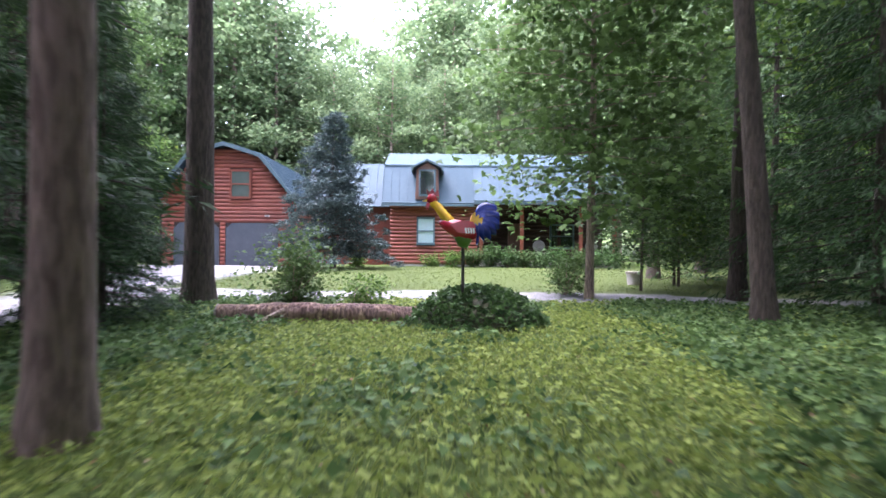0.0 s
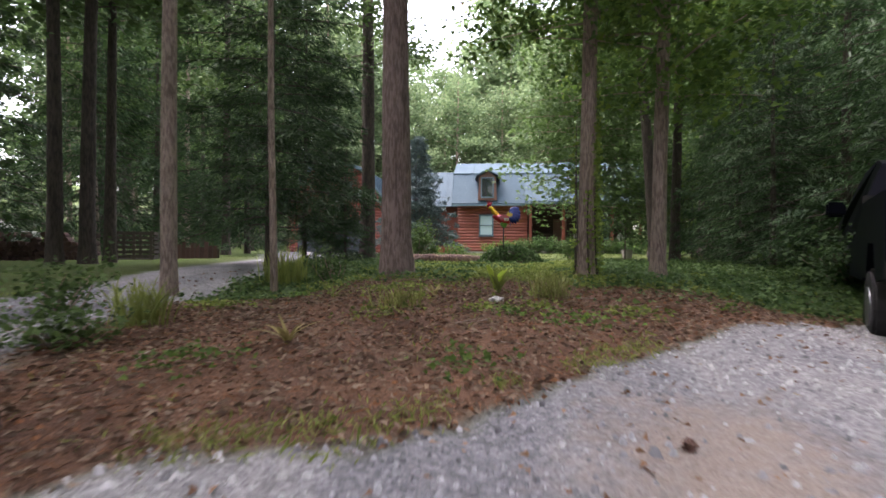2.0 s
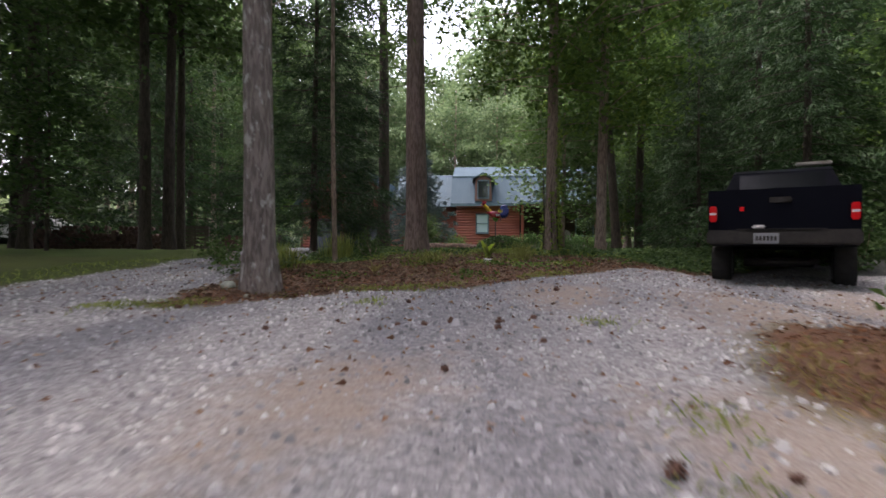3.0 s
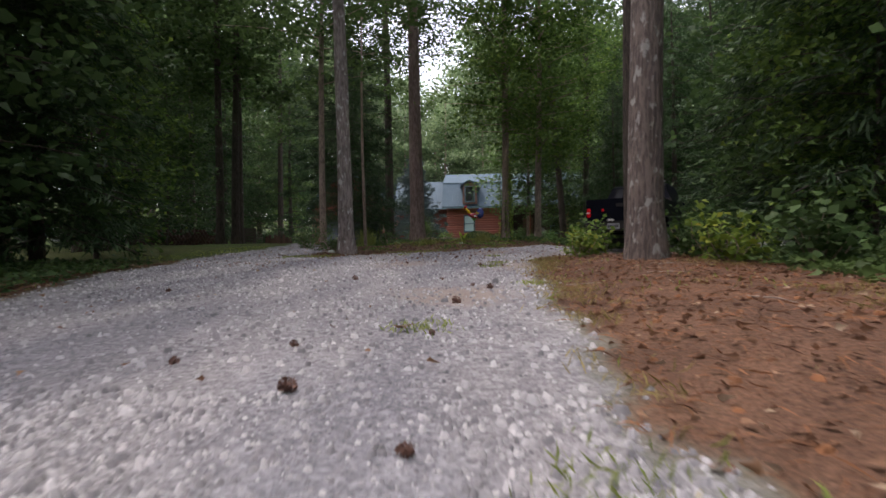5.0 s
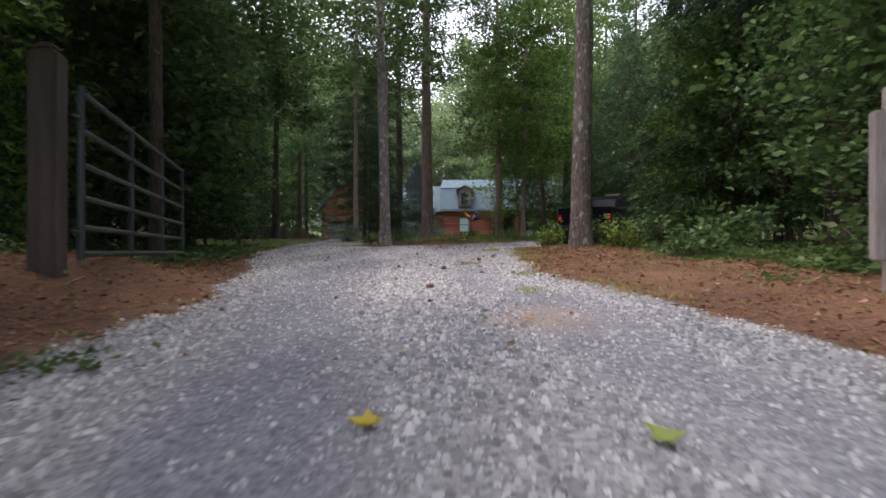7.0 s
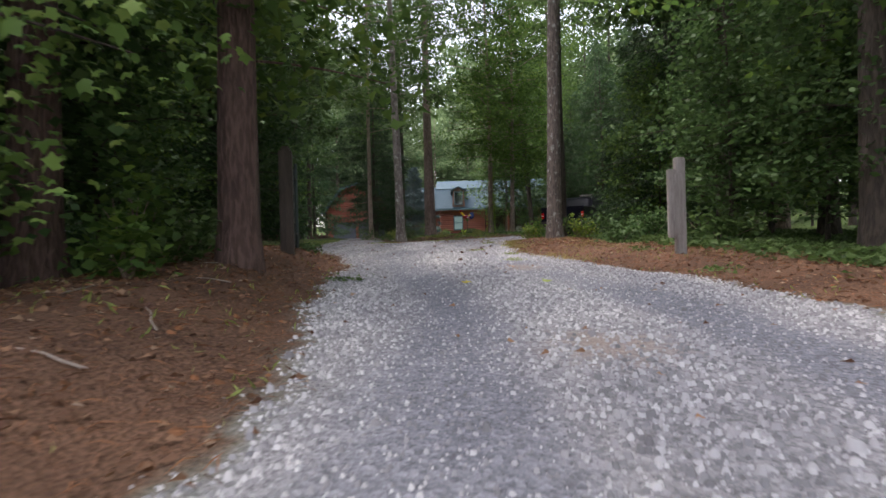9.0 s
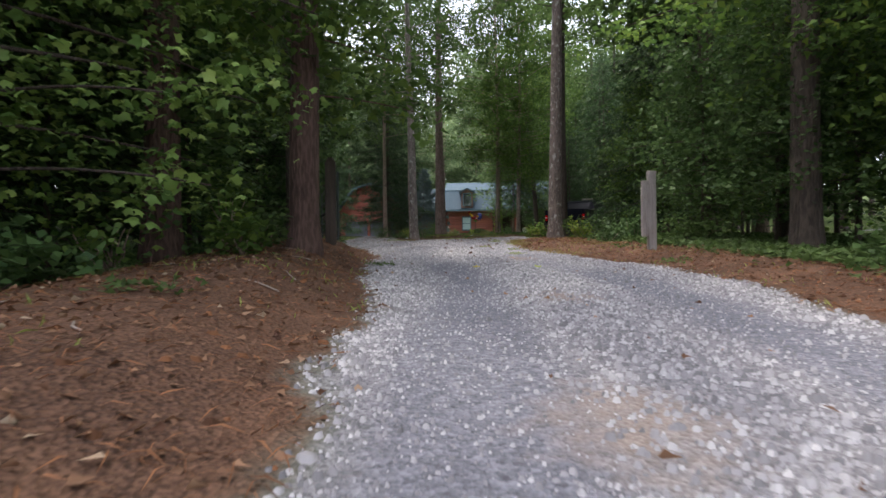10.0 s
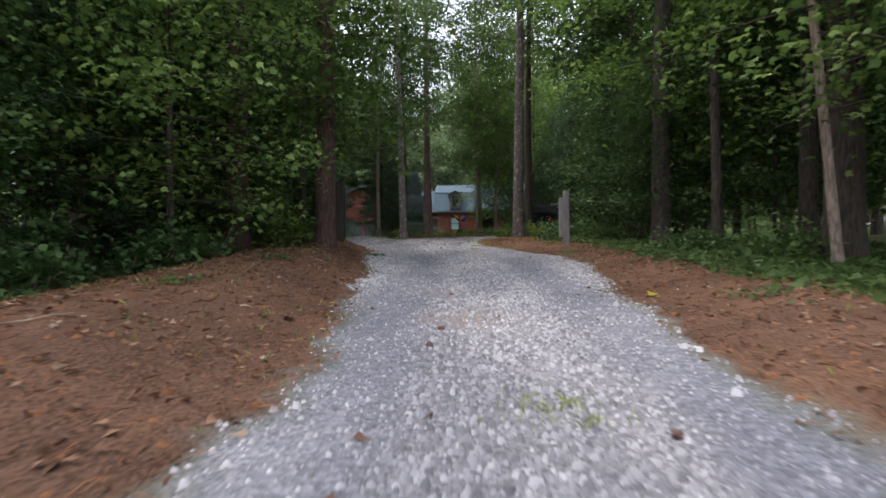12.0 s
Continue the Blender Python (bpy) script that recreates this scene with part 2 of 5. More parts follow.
def way_right(y):
    return np.interp(y, (-40, -29, -27, -25.4, -23.9, -21.7, -19.8, -19, -18.5, -17.5, -16.6, -15.9, -14.2, -12.9, -9.7, -8, -6.5), (2.0, 2.1, 2.2, 2.33, 2.48, 2.75, 2.58, 2.3, 2.15, 1.9, 1.55, 1.37, 1.2, 1.25, 1.35, 1.5, 2.0))


def ripple(x, y):
    return 0.5 * np.sin(1.7 * x + 0.6 * y) * np.sin(1.1 * y - 0.4 * x + 1) + 0.3 * np.sin(4.3 * x + 1.9 * y + 2) * np.sin(3.7 * y + 0.5) + 0.2 * np.sin(9.1 * x - 3 * y) * np.sin(8.3 * y + 2 * x)


def land(x, y):
    """The ground's height."""
    x, y = np.asarray(x, float), np.asarray(y, float)
    z = np.interp(y, (-60, -40, -32, -25, -18, -15, -11, -5, 0.5, 30, 100), (-2.3, -1.75, -1.5, -1.22, -0.88, -0.72, -0.58, -0.32, 0, 0.04, 3.0))
    south = 1 - ease(-9, -7, y)
    left, right = way_left(y) - x, x - way_right(y)
    bank = 0.34 * np.interp(y, (-30, -25, -19), (0.55, 0.75, 1.0))
    z = z + south * ease(-15, -17.8, y) * bank * (ease(0.0, 1.0, left) - ease(1.5, 3.6, left)) + south * 0.12 * ease(0.1, 1.0, right)
    z = z - 0.24 * ease(2.2, 3.8, x) * ease(-9, -6, y) * (1 - ease(-1.0, 3.5, y))
    z = z + 0.14 * np.maximum(np.abs(x) - 20, 0) * ease(20, 30, np.abs(x))
    z = z - 0.26 * np.exp(-(((x + 3.4) / 1.2) ** 2) - ((y + 0.1) / 1.6) ** 2)
    rough = ease(-0.2, 0.6, np.maximum(left, right)) * south + (1 - south)
    return z + (0.03 * ripple(x * 0.7, y * 0.7) + 0.018 * ripple(x * 3.1 + 1, y * 3.3)) * rough + 0.006 * ripple(x * 2.2, y * 2.2)


def sandy(x, y):
    """Worn patches of bare sand in the gravel."""
    out = 0.0 * x
    for cx, cy, r in ((2.6, -6.3, 1.3), (1.3, -9.2, 0.85), (1.7, -11.0, 0.5), (0.9, -5.3, 0.7), (0.5, -12.3, 0.6), (0.75, -25.2, 0.35), (0.9, -18.2, 0.45), (0.9, -26.7, 0.42), (-0.6, -8.6, 0.6), (4.6, -4.6, 1.2), (1.0, -22.6, 0.4)):
        out = np.maximum(out, np.exp(-((x - cx) ** 2 + ((y - cy) * 0.75) ** 2) / r ** 2))
    return ease(0.1, 1.0, out + 0.3 * ripple(x * 1.7, y * 1.7))


def tracked(x, y):
    """The two lines where wheels have pressed the drive flat."""
    mid = (way_left(y) + way_right(y)) / 2
    off = np.minimum(np.abs(x - mid + 0.8), np.abs(x - mid - 0.8)) + 0.14 * ripple(x * 1.3, y * 0.8)
    return (1 - ease(0.16, 0.5, off)) * ease(-13, -17, y)


def zones(x, y):
    """How much of gravel, of pine straw and of lawn lies at a place."""
    wob = 0.17 * ripple(x * 1.6, y * 1.6) + 0.09 * ripple(x * 6, y * 6)
    soft = 0.12
    path = np.minimum(np.minimum(x - way_left(y), way_right(y) - x), -6.6 - y)
    edge = np.interp(x, (-2.9, -2, -1.3, -0.5, 0.2, 1.4, 2.1, 3.5, 5, 8), (-6.9, -6.2, -5.5, -5.3, -4.5, -3.3, -2.5, -1.5, -0.4, 1.5))
    low = np.interp(x, (1.0, 1.7, 2.2, 4, 8, 12), (-9, -7.2, -6.8, -6, -4, -3))
    lobe = np.minimum(np.minimum(edge - y, y - low), np.minimum(x + 4.9, 11 - x))
    lobe = np.where(x < -2.9, -9, lobe)
    inner = np.interp(y, (-8, -6.7, -4.4, -2.3, 0, 2, 5.8, 7, 9, 14), (-1.5, -2.9, -3.1, -3.6, -3.9, -4.2, -4.9, -5.2, -5.0, -4.5))
    outer = np.interp(y, (-10, -6.5, -4.4, -0.5, 2.4, 6.4, 9.8, 16, 26), (-4.3, -5.0, -5.2, -5.5, -6.3, -7.3, -8, -11, -14.5))
    branch = np.minimum(np.minimum(inner - x, x - outer), np.minimum(y + 8, 12 - y))
    ring = 1.1 - np.abs(y - np.interp(x, (-6, -3, 0, 4, 7, 12, 20), (10.8, 10.5, 10.9, 10.4, 9.5, 8, 5)))
    ring = np.where(x < -6.5, -9, ring)
    apron = np.minimum(np.minimum(x - outer, -6.8 - x), np.minimum(y - 11, 26.2 - y))
    gravel = ease(-soft, soft, np.max([path, lobe, branch, ring, apron], 0) + wob)
    front = np.interp(x, (-4, -3, -1.7, -0.2, 0.8, 2.7, 5, 9), (-1.2, -0.6, 0.85, 0.5, -0.1, -0.75, -1.1, -1.0))
    straw = ease(-0.4, 0.4, front - y + 3 * wob)
    straw = straw * (1 - ease(4.2, 6.5, np.abs(x - 0.5) + 6 * wob) * 0.8)
    lawn = ease(-0.5, 0.5, np.minimum(np.minimum(y - 11.5, 25.8 - y), np.minimum(x + 7, 12 - x))) 
    lawn = np.maximum(lawn, ease(-0.3, 0.3, np.minimum(np.minimum(outer - x, x - outer + 1.6), np.minimum(y + 7, 12 - y))))
    return gravel, straw * (1 - gravel), lawn * (1 - gravel)


def lines(*spans):
    out = [spans[0][0]]
    for a, b, step in spans:
        out += list(np.linspace(a, b, max(2, int(round((b - a) / step)) + 1))[1:])
    return np.array(out)


gx = lines((-220, -40, 30), (-40, -14, 2), (-14, -6.4, 0.4), (-6.4, 5.2, 0.1), (5.2, 14, 0.4), (14, 40, 2), (40, 220, 30))
gy = lines((-120, -40, 10), (-40, -31, 1), (-31, 1, 0.1), (1, 14, 0.2), (14, 40, 0.6), (40, 100, 4), (100, 300, 40))
X, Y = np.meshgrid(gx, gy)
Z = land(X, Y)
nx, ny = len(gx), len(gy)
i, j = np.meshgrid(np.arange(ny - 1), np.arange(nx - 1), indexing="ij")
quads = np.stack([i * nx + j, i * nx + j + 1, (i + 1) * nx + j + 1, (i + 1) * nx + j], -1).reshape(-1, 4)

GROUND, n, l, p = tree_of("ground")
zone = n.new("ShaderNodeVertexColor")
zone.layer_name = "zone"
parts = n.new("ShaderNodeSeparateColor")
l.new(zone.outputs["Color"], parts.inputs["Color"])
vor = n.new("ShaderNodeTexVoronoi")
tco = n.new("ShaderNodeTexCoord")
l.new(tco.outputs["Object"], vor.inputs["Vector"])
vor.inputs["Scale"].default_value = 42
vor2 = n.new("ShaderNodeTexVoronoi")
l.new(tco.outputs["Object"], vor2.inputs["Vector"])
vor2.inputs["Scale"].default_value = 95
sep = n.new("ShaderNodeSeparateColor")
l.new(vor.outputs["Color"], sep.inputs["Color"])
sep2 = n.new("ShaderNodeSeparateColor")
l.new(vor2.outputs["Color"], sep2.inputs["Color"])
stone = mix(n, l, 0.5, ramp(n, l, sep.outputs[0], (0.0, (0.14, 0.138, 0.14)), (0.6, (0.295, 0.29, 0.29)), (1.0, (0.49, 0.483, 0.473))), ramp(n, l, sep2.outputs[0], (0.0, (0.175, 0.173, 0.175)), (1.0, (0.465, 0.458, 0.453))))
sand = ramp(n, l, noise_node(n, l, 70, 5), (0.3, (0.22, 0.17, 0.13)), (0.7, (0.36, 0.3, 0.25)))
worn = ramp(n, l, noise_node(n, l, 0.9, 4, (1, 0.35, 1)), (0.38, (0.62, 0.64, 0.68)), (0.62, (1.0, 1.0, 1.0)))
stone = mix(n, l, 1.0, stone, worn, "MULTIPLY")
track = n.new("ShaderNodeVertexColor")
track.layer_name = "track"
stone = mix(n, l, track.outputs["Color"], stone, mix(n, l, 1.0, stone, (0.8, 0.83, 0.9), "MULTIPLY"))
ragged = n.new("ShaderNodeMath")
ragged.operation = "MULTIPLY_ADD"
ragged.inputs[1].default_value = 0.75
l.new(noise_node(n, l, 9.0, 9), ragged.inputs[0])
l.new(zone.outputs["Alpha"], ragged.inputs[2])
stone = mix(n, l, ramp(n, l, ragged.outputs["Value"], (0.48, (0, 0, 0)), (0.98, (0.72, 0.72, 0.72))), stone, sand)
straw_c = mix(n, l, 0.5, ramp(n, l, noise_node(n, l, 1.5, 6), (0.35, (0.06, 0.035, 0.024)), (0.65, (0.175, 0.098, 0.06))), ramp(n, l, noise_node(n, l, 60, 4), (0.35, (0.028, 0.017, 0.012)), (0.65, (0.22, 0.122, 0.076))))
wood_c = mix(n, l, 0.5, ramp(n, l, noise_node(n, l, 0.8, 6), (0.35, (0.05, 0.085, 0.02)), (0.7, (0.11, 0.17, 0.035))), ramp(n, l, noise_node(n, l, 30, 4), (0.3, (0.035, 0.035, 0.014)), (0.7, (0.08, 0.13, 0.03))))
lawn_c = mix(n, l, 0.5, ramp(n, l, noise_node(n, l, 0.6, 5), (0.3, (0.045, 0.068, 0.017)), (0.7, (0.078, 0.104, 0.028))), ramp(n, l, noise_node(n, l, 45, 3), (0.3, (0.035, 0.055, 0.012)), (0.7, (0.085, 0.115, 0.03))))
col = mix(n, l, parts.outputs[1], wood_c, straw_c)
col = mix(n, l, parts.outputs[2], col, lawn_c)
col = mix(n, l, parts.outputs[0], col, stone)
l.new(col, p.inputs["Base Color"])
p.inputs["Roughness"].default_value = 0.95
p.inputs["Specular IOR Level"].default_value = 0.2
l.new(bump(n, l, vor.outputs["Distance"], 0.7, 0.02), p.inputs["Normal"])

ground_mesh = mesh_of("ground", np.stack([X, Y, Z], -1).reshape(-1, 3), quads, GROUND, True)
zc = np.ones((nx * ny, 4), np.float32)
zc[:, :3] = np.stack([np.asarray(v).ravel() for v in zones(X, Y)], -1)
zc[:, 3] = 0.6 * sandy(X, Y).ravel()
att = ground_mesh.color_attributes.new("zone", "FLOAT_COLOR", "POINT")
att.data.foreach_set("color", zc.ravel())
att = ground_mesh.color_attributes.new("track", "FLOAT_COLOR", "POINT")
att.data.foreach_set("color", np.repeat(tracked(X, Y).ravel()[:, None], 4, 1).astype(np.float32).ravel())
tagged(new("ground", ground_mesh), "gravel drive, brown pine straw and green woodland floor", "ground", kind="structure")


# ---- the log house ----
def log_mesh(length, r=0.1):
    """A half-round log along x, flattened at its back, with rounded ends."""
    bm = bmesh.new()
    rings = []
    for x, s in ((0, 0.8), (0.02, 1), (length - 0.02, 1), (length, 0.8)):
        rings.append([bm.verts.new((x, -math.sin(a) * r * 0.75 * s, -math.cos(a) * r * s * 1.04)) for a in np.linspace(0, np.pi, 6)])
    for a, b in zip(rings, rings[1:]):
        for k in range(5):
            bm.faces.new((a[k], b[k], b[k + 1], a[k + 1]))
    bm.faces.new(rings[0])
    bm.faces.new(rings[-1][::-1])
    return bm


def log_wall(parent, y, z0, z1, span, holes, pitch=0.2, material=None):
    """Log courses on a front wall at y. span(z): the left and right end; holes: x0, x1, z0, z1."""
    z = z0 + pitch / 2
    while z < z1 - 0.03:
        a, b = span(z)
        pieces = [(a, b)]
        for h0, h1, k0, k1 in holes:
            if k0 - 0.05 < z < k1 + 0.05:
                pieces = [q for s, e in pieces for q in ((s, min(e, h0)), (max(s, h1), e)) if q[1] - q[0] > 0.06]
        for s, e in pieces:
            ob = part("log", log_mesh(e - s, pitch / 2), material or LOG_RED, parent, smooth=True)
            ob.location = (s, y, z)
        z += pitch


def roof_slab(parent, a, b, c, d, name="roof", rib=0.42, thick=0.07):
    """A sheet of standing-seam roofing: a, b along the lower edge, c, d along the upper one; raised seams run up it."""
    a, b, c, d = map(Vector, (a, b, c, d))
    nrm = (b - a).cross(d - a).normalized()
    if nrm.z < 0:
        nrm = -nrm
    bm = bmesh.new()
    top = [bm.verts.new(v + nrm * thick / 2) for v in (a, b, c, d)]
    low = [bm.verts.new(v - nrm * thick / 2) for v in (a, b, c, d)]
    bm.faces.new(top)
    bm.faces.new(low[::-1])
    for k in range(4):
        bm.faces.new((top[k], top[(k + 1) % 4], low[(k + 1) % 4], low[k]))
    bmesh.ops.recalc_face_normals(bm, faces=bm.faces)
    slab = part(name, bm, METAL, parent)
    count = max(2, int((b - a).length / rib))
    for k in range(count + 1):
        f = k / count
        lo, hi = a.lerp(b, f) + nrm * thick / 2, d.lerp(c, f) + nrm * thick / 2
        up, wide = (hi - lo), (b - a).normalized() * 0.012
        bm = bmesh.new()
        vs = [bm.verts.new(q) for q in (lo - wide, lo + wide, lo + wide + nrm * 0.03, lo - wide + nrm * 0.03)]
        ws = [bm.verts.new(q.co + up) for q in vs]
        for m in range(4):
            bm.faces.new((vs[m], vs[(m + 1) % 4], ws[(m + 1) % 4], ws[m]))
        bm.faces.new(vs)
        bm.faces.new(ws)
        bmesh.ops.recalc_face_normals(bm, faces=bm.faces)
        part("seam", bm, METAL, slab)
    return slab


def sash_window(parent, x0, x1, z0, z1, y, pane=GLASS, frame_mat=METAL_DARK, name="window"):
    """A two-sash window in a wall facing -y: casing, two panes, sill."""
    w = 0.09
    bm = bmesh.new()
    for q in ((x0 - w, x0, z0 - w, z1 + w), (x1, x1 + w, z0 - w, z1 + w), (x0, x1, z1, z1 + w), (x0, x1, z0 - w, z0), (x0, x1, (z0 + z1) / 2 - 0.03, (z0 + z1) / 2 + 0.03)):
        box(q[0], q[1], y - 0.1, y + 0.02, q[2], q[3], 0, bm)
    win = part(name, bm, frame_mat, parent)
    mid = (z0 + z1) / 2
    part("pane", box(x0, x1, y - 0.035, y - 0.025, z0, mid - 0.03), pane, win)
    part("pane", box(x0, x1, y - 0.055, y - 0.045, mid + 0.03, z1), pane, win)
    part("sill", box(x0 - w - 0.03, x1 + w + 0.03, y - 0.15, y - 0.1, z0 - w - 0.03, z0 - w + 0.02, 0.008), frame_mat, win)
    return win


house = holder("log_house", (0, 0, 0), "red-brown log house with a blue-grey metal gambrel roof", "house")
HX0, HX1, HY = -2.75, 9.0, 27.5
part("front_wall", box(HX0, 1.75, HY + 0.02, HY + 0.2, -0.1, 3.25), DARKWALL_SHADE, house)
log_wall(house, HY + 0.02, 0.15, 3.25, lambda z: (HX0, 1.75), [(-1.38, -0.44, 1.1, 2.6)], 0.19)
sash_window(house, -1.29, -0.53, 1.25, 2.46, HY, BLIND)
part("foundation", box(HX0, 1.75, HY - 0.02, HY + 0.02, -0.1, 0.15), CONCRETE, house)
# the overhang's shade is painted into the porch walls, logs, ceiling and beam
part("porch_wall", box(1.75, HX1, 30.0, 30.2, -0.1, 3.4), DARKWALL_SHADE, house, "log wall at the back of the porch, its shade put into the colour")
log_wall(house, 30.0, 0.4, 3.3, lambda z: (1.8, HX1), [(3.6, 4.6, 0.3, 2.5), (6.0, 7.4, 1.0, 2.4)], 0.19, DARKWALL_SHADE)
sash_window(house, 6.1, 7.3, 1.1, 2.3, 29.98)
part("porch_door", box(3.65, 4.55, 29.9, 29.98, 0.35, 2.4, 0.01), TRIM, house, "dark brown front door")
part("porch_side", box(1.72, 1.8, HY + 0.2, 30.0, -0.1, 3.3), DARKWALL_SHADE, house)
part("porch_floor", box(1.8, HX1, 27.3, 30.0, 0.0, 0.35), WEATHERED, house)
part("porch_ceiling", box(1.8, HX1, 27.35, 30.0, 3.18, 3.24), DARKWALL_SHADE, house)
part("side_wall", box(HX0, HX0 + 0.2, HY + 0.2, 34.5, -0.1, 3.25), DARKWALL_SHADE, house)
part("side_wall", box(HX1 - 0.2, HX1, 30.2, 34.5, -0.1, 3.25), DARKWALL_SHADE, house)
part("rear_wall", box(HX0, HX1, 34.5, 34.7, -0.1, 3.3), DARKWALL_SHADE, house)
for x in (1.95, 4.05, 7.1, 8.85):
    part("porch_post", box(x - 0.09, x + 0.09, 27.35, 27.53, 0.35, 3.18, 0.015), LOG_RED, house)
part("porch_beam", box(1.8, HX1, 27.36, 27.52, 3.0, 3.18, 0.01), DARKWALL_SHADE, house)
roof_slab(house, (-3.15, 27.0, 3.25), (1.55, 27.0, 3.25), (1.55, 28.2, 5.29), (-3.15, 28.2, 5.29))
roof_slab(house, (1.55, 26.7, 3.36), (9.3, 26.7, 3.36), (9.3, 28.2, 5.29), (1.55, 28.2, 5.29))
roof_slab(house, (-3.15, 28.2, 5.29), (9.3, 28.2, 5.29), (9.3, 31.1, 6.45), (-3.15, 31.1, 6.45))
roof_slab(house, (-3.15, 34.0, 5.29), (9.3, 34.0, 5.29), (9.3, 31.1, 6.45), (-3.15, 31.1, 6.45))
roof_slab(house, (-3.15, 35.2, 3.25), (9.3, 35.2, 3.25), (9.3, 34.0, 5.29), (-3.15, 34.0, 5.29))
part("fascia", box(-3.17, 1.55, 26.95, 27.02, 3.1, 3.24), METAL_DARK, house)
part("fascia", box(1.55, 9.32, 26.64, 26.72, 3.2, 3.36), METAL_DARK, house)
part("break_trim", box(-3.17, 9.32, 28.12, 28.2, 5.3, 5.38), METAL_DARK, house)
part("gable", prism([(27.2, 3.3), (28.3, 5.2), (31.1, 6.35), (33.9, 5.2), (35.0, 3.3)], -2.9, -2.7, "x"), LOG_RED, house)
part("gable", prism([(27.2, 3.3), (28.3, 5.2), (31.1, 6.35), (33.9, 5.2), (35.0, 3.3)], 8.8, 9.0, "x"), LOG_RED, house)
dormer = part("dormer", prism([(-1.45, 3.45), (-1.38, 5.0), (-0.84, 5.32), (-0.3, 5.0), (-0.23, 3.45)], 26.95, 28.6), TRIM, house, "brown dormer with a tall window")
for s in (-1, 1):
    bm = prism([(-0.84, 5.36), (-0.84, 5.47), (-0.84 + s * 0.82, 5.07), (-0.84 + s * 0.82, 4.86), (-0.84 + s * 0.74, 4.84), (-0.84 + s * 0.7, 5.03)], 26.75, 28.9)
    part("dormer_roof", bm, METAL_DARK, dormer)
bm = bmesh.new()
for q in ((-1.27, -1.19, 3.6, 4.95), (-0.49, -0.41, 3.6, 4.95), (-1.19, -0.49, 4.87, 4.95), (-1.19, -0.49, 3.6, 3.68)):
    box(q[0], q[1], 26.88, 26.97, q[2], q[3], 0, bm)
part("dormer_frame", bm, METAL_DARK, dormer)
part("dormer_pane", box(-1.19, -0.49, 26.91, 26.93, 3.68, 4.87), GLASS, dormer)

garage = holder("garage", (0, 0, 0), "red log garage wing with gambrel roof and grey door", "garage")
GXC, GY = -10.6, 26.0
def garage_half(z):
    return np.interp(z, (0, 3.0, 3.14, 5.4, 5.9), (3.25, 3.25, 3.4, 1.65, 0.05))
part("front_wall", prism([(GXC - 3.25, -0.1), (GXC - 3.25, 3.1), (GXC - 1.68, 5.3), (GXC, 5.84), (GXC + 1.68, 5.3), (GXC + 3.25, 3.1), (GXC + 3.25, -0.1)], GY + 0.02, GY + 0.2), DARKWALL_SHADE, garage)
log_wall(garage, GY + 0.02, 0.05, 5.7, lambda z: (GXC - garage_half(z) + 0.12, GXC + garage_half(z) - 0.12), [(-10.65, -8.05, 0, 2.15), (-13.15, -10.9, 0, 2.15), (-10.45, -9.35, 3.25, 4.75)], 0.19)
sash_window(garage, -10.33, -9.47, 3.4, 4.62, GY, DIM, LOG_RED)
for gx0 in (-10.6, -13.15):
    x1 = gx0 + 2.5 if gx0 > -11 else gx0 + 2.2
    door = part("garage_door", prism([(gx0, 0.05), (gx0, 1.85), (gx0 + 0.3, 2.12), (x1 - 0.3, 2.12), (x1, 1.85), (x1, 0.05)], GY - 0.03, GY + 0.02), DOOR_GREY, garage, "slate-grey sectional garage door")
    for k in range(1, 4):
        part("door_rib", box(gx0 + 0.02, x1 - 0.02, GY - 0.045, GY - 0.03, 0.5 * k, 0.5 * k + 0.03), DOOR_GREY, door)
for s in (-1, 1):
    roof_slab(garage, (GXC + s * 3.6, GY - 0.4, 3.05), (GXC + s * 3.6, 35, 3.05), (GXC + s * 1.72, 35, 5.42), (GXC + s * 1.72, GY - 0.4, 5.42), "roof", 0.28)
    roof_slab(garage, (GXC + s * 1.72, GY - 0.4, 5.42), (GXC + s * 1.72, 35, 5.42), (GXC, 35, 5.95), (GXC, GY - 0.4, 5.95))
    rake = prism([(GXC + s * 3.64, 2.93), (GXC + s * 3.64, 3.12), (GXC + s * 1.76, 5.46), (GXC, 6.0), (GXC, 5.82), (GXC + s * 1.68, 5.28)], GY - 0.46, GY - 0.4)
    part("rake_board", rake, METAL_DARK, garage)
    part("side_wall", box(GXC + s * 3.25 - 0.1, GXC + s * 3.25 + 0.1, GY + 0.2, 35, -0.1, 3.1), LOG_RED, garage)
part("light", box(-8.7, -8.45, GY - 0.2, GY - 0.05, 2.42, 2.52, 0.03), CONCRETE, garage)
link = holder("breezeway", (0, 0, 0), "low log link between house and garage under metal roof", "house")
part("wall", box(-7.2, -2.9, 29.6, 29.8, -0.1, 3.3), LOG_RED, link)
roof_slab(link, (-7.6, 29.0, 3.2), (-2.95, 29.0, 3.2), (-2.95, 31.2, 5.85), (-7.6, 31.2, 5.85))
roof_slab(link, (-7.6, 33.4, 3.2), (-2.95, 33.4, 3.2), (-2.95, 31.2, 5.85), (-7.6, 31.2, 5.85))
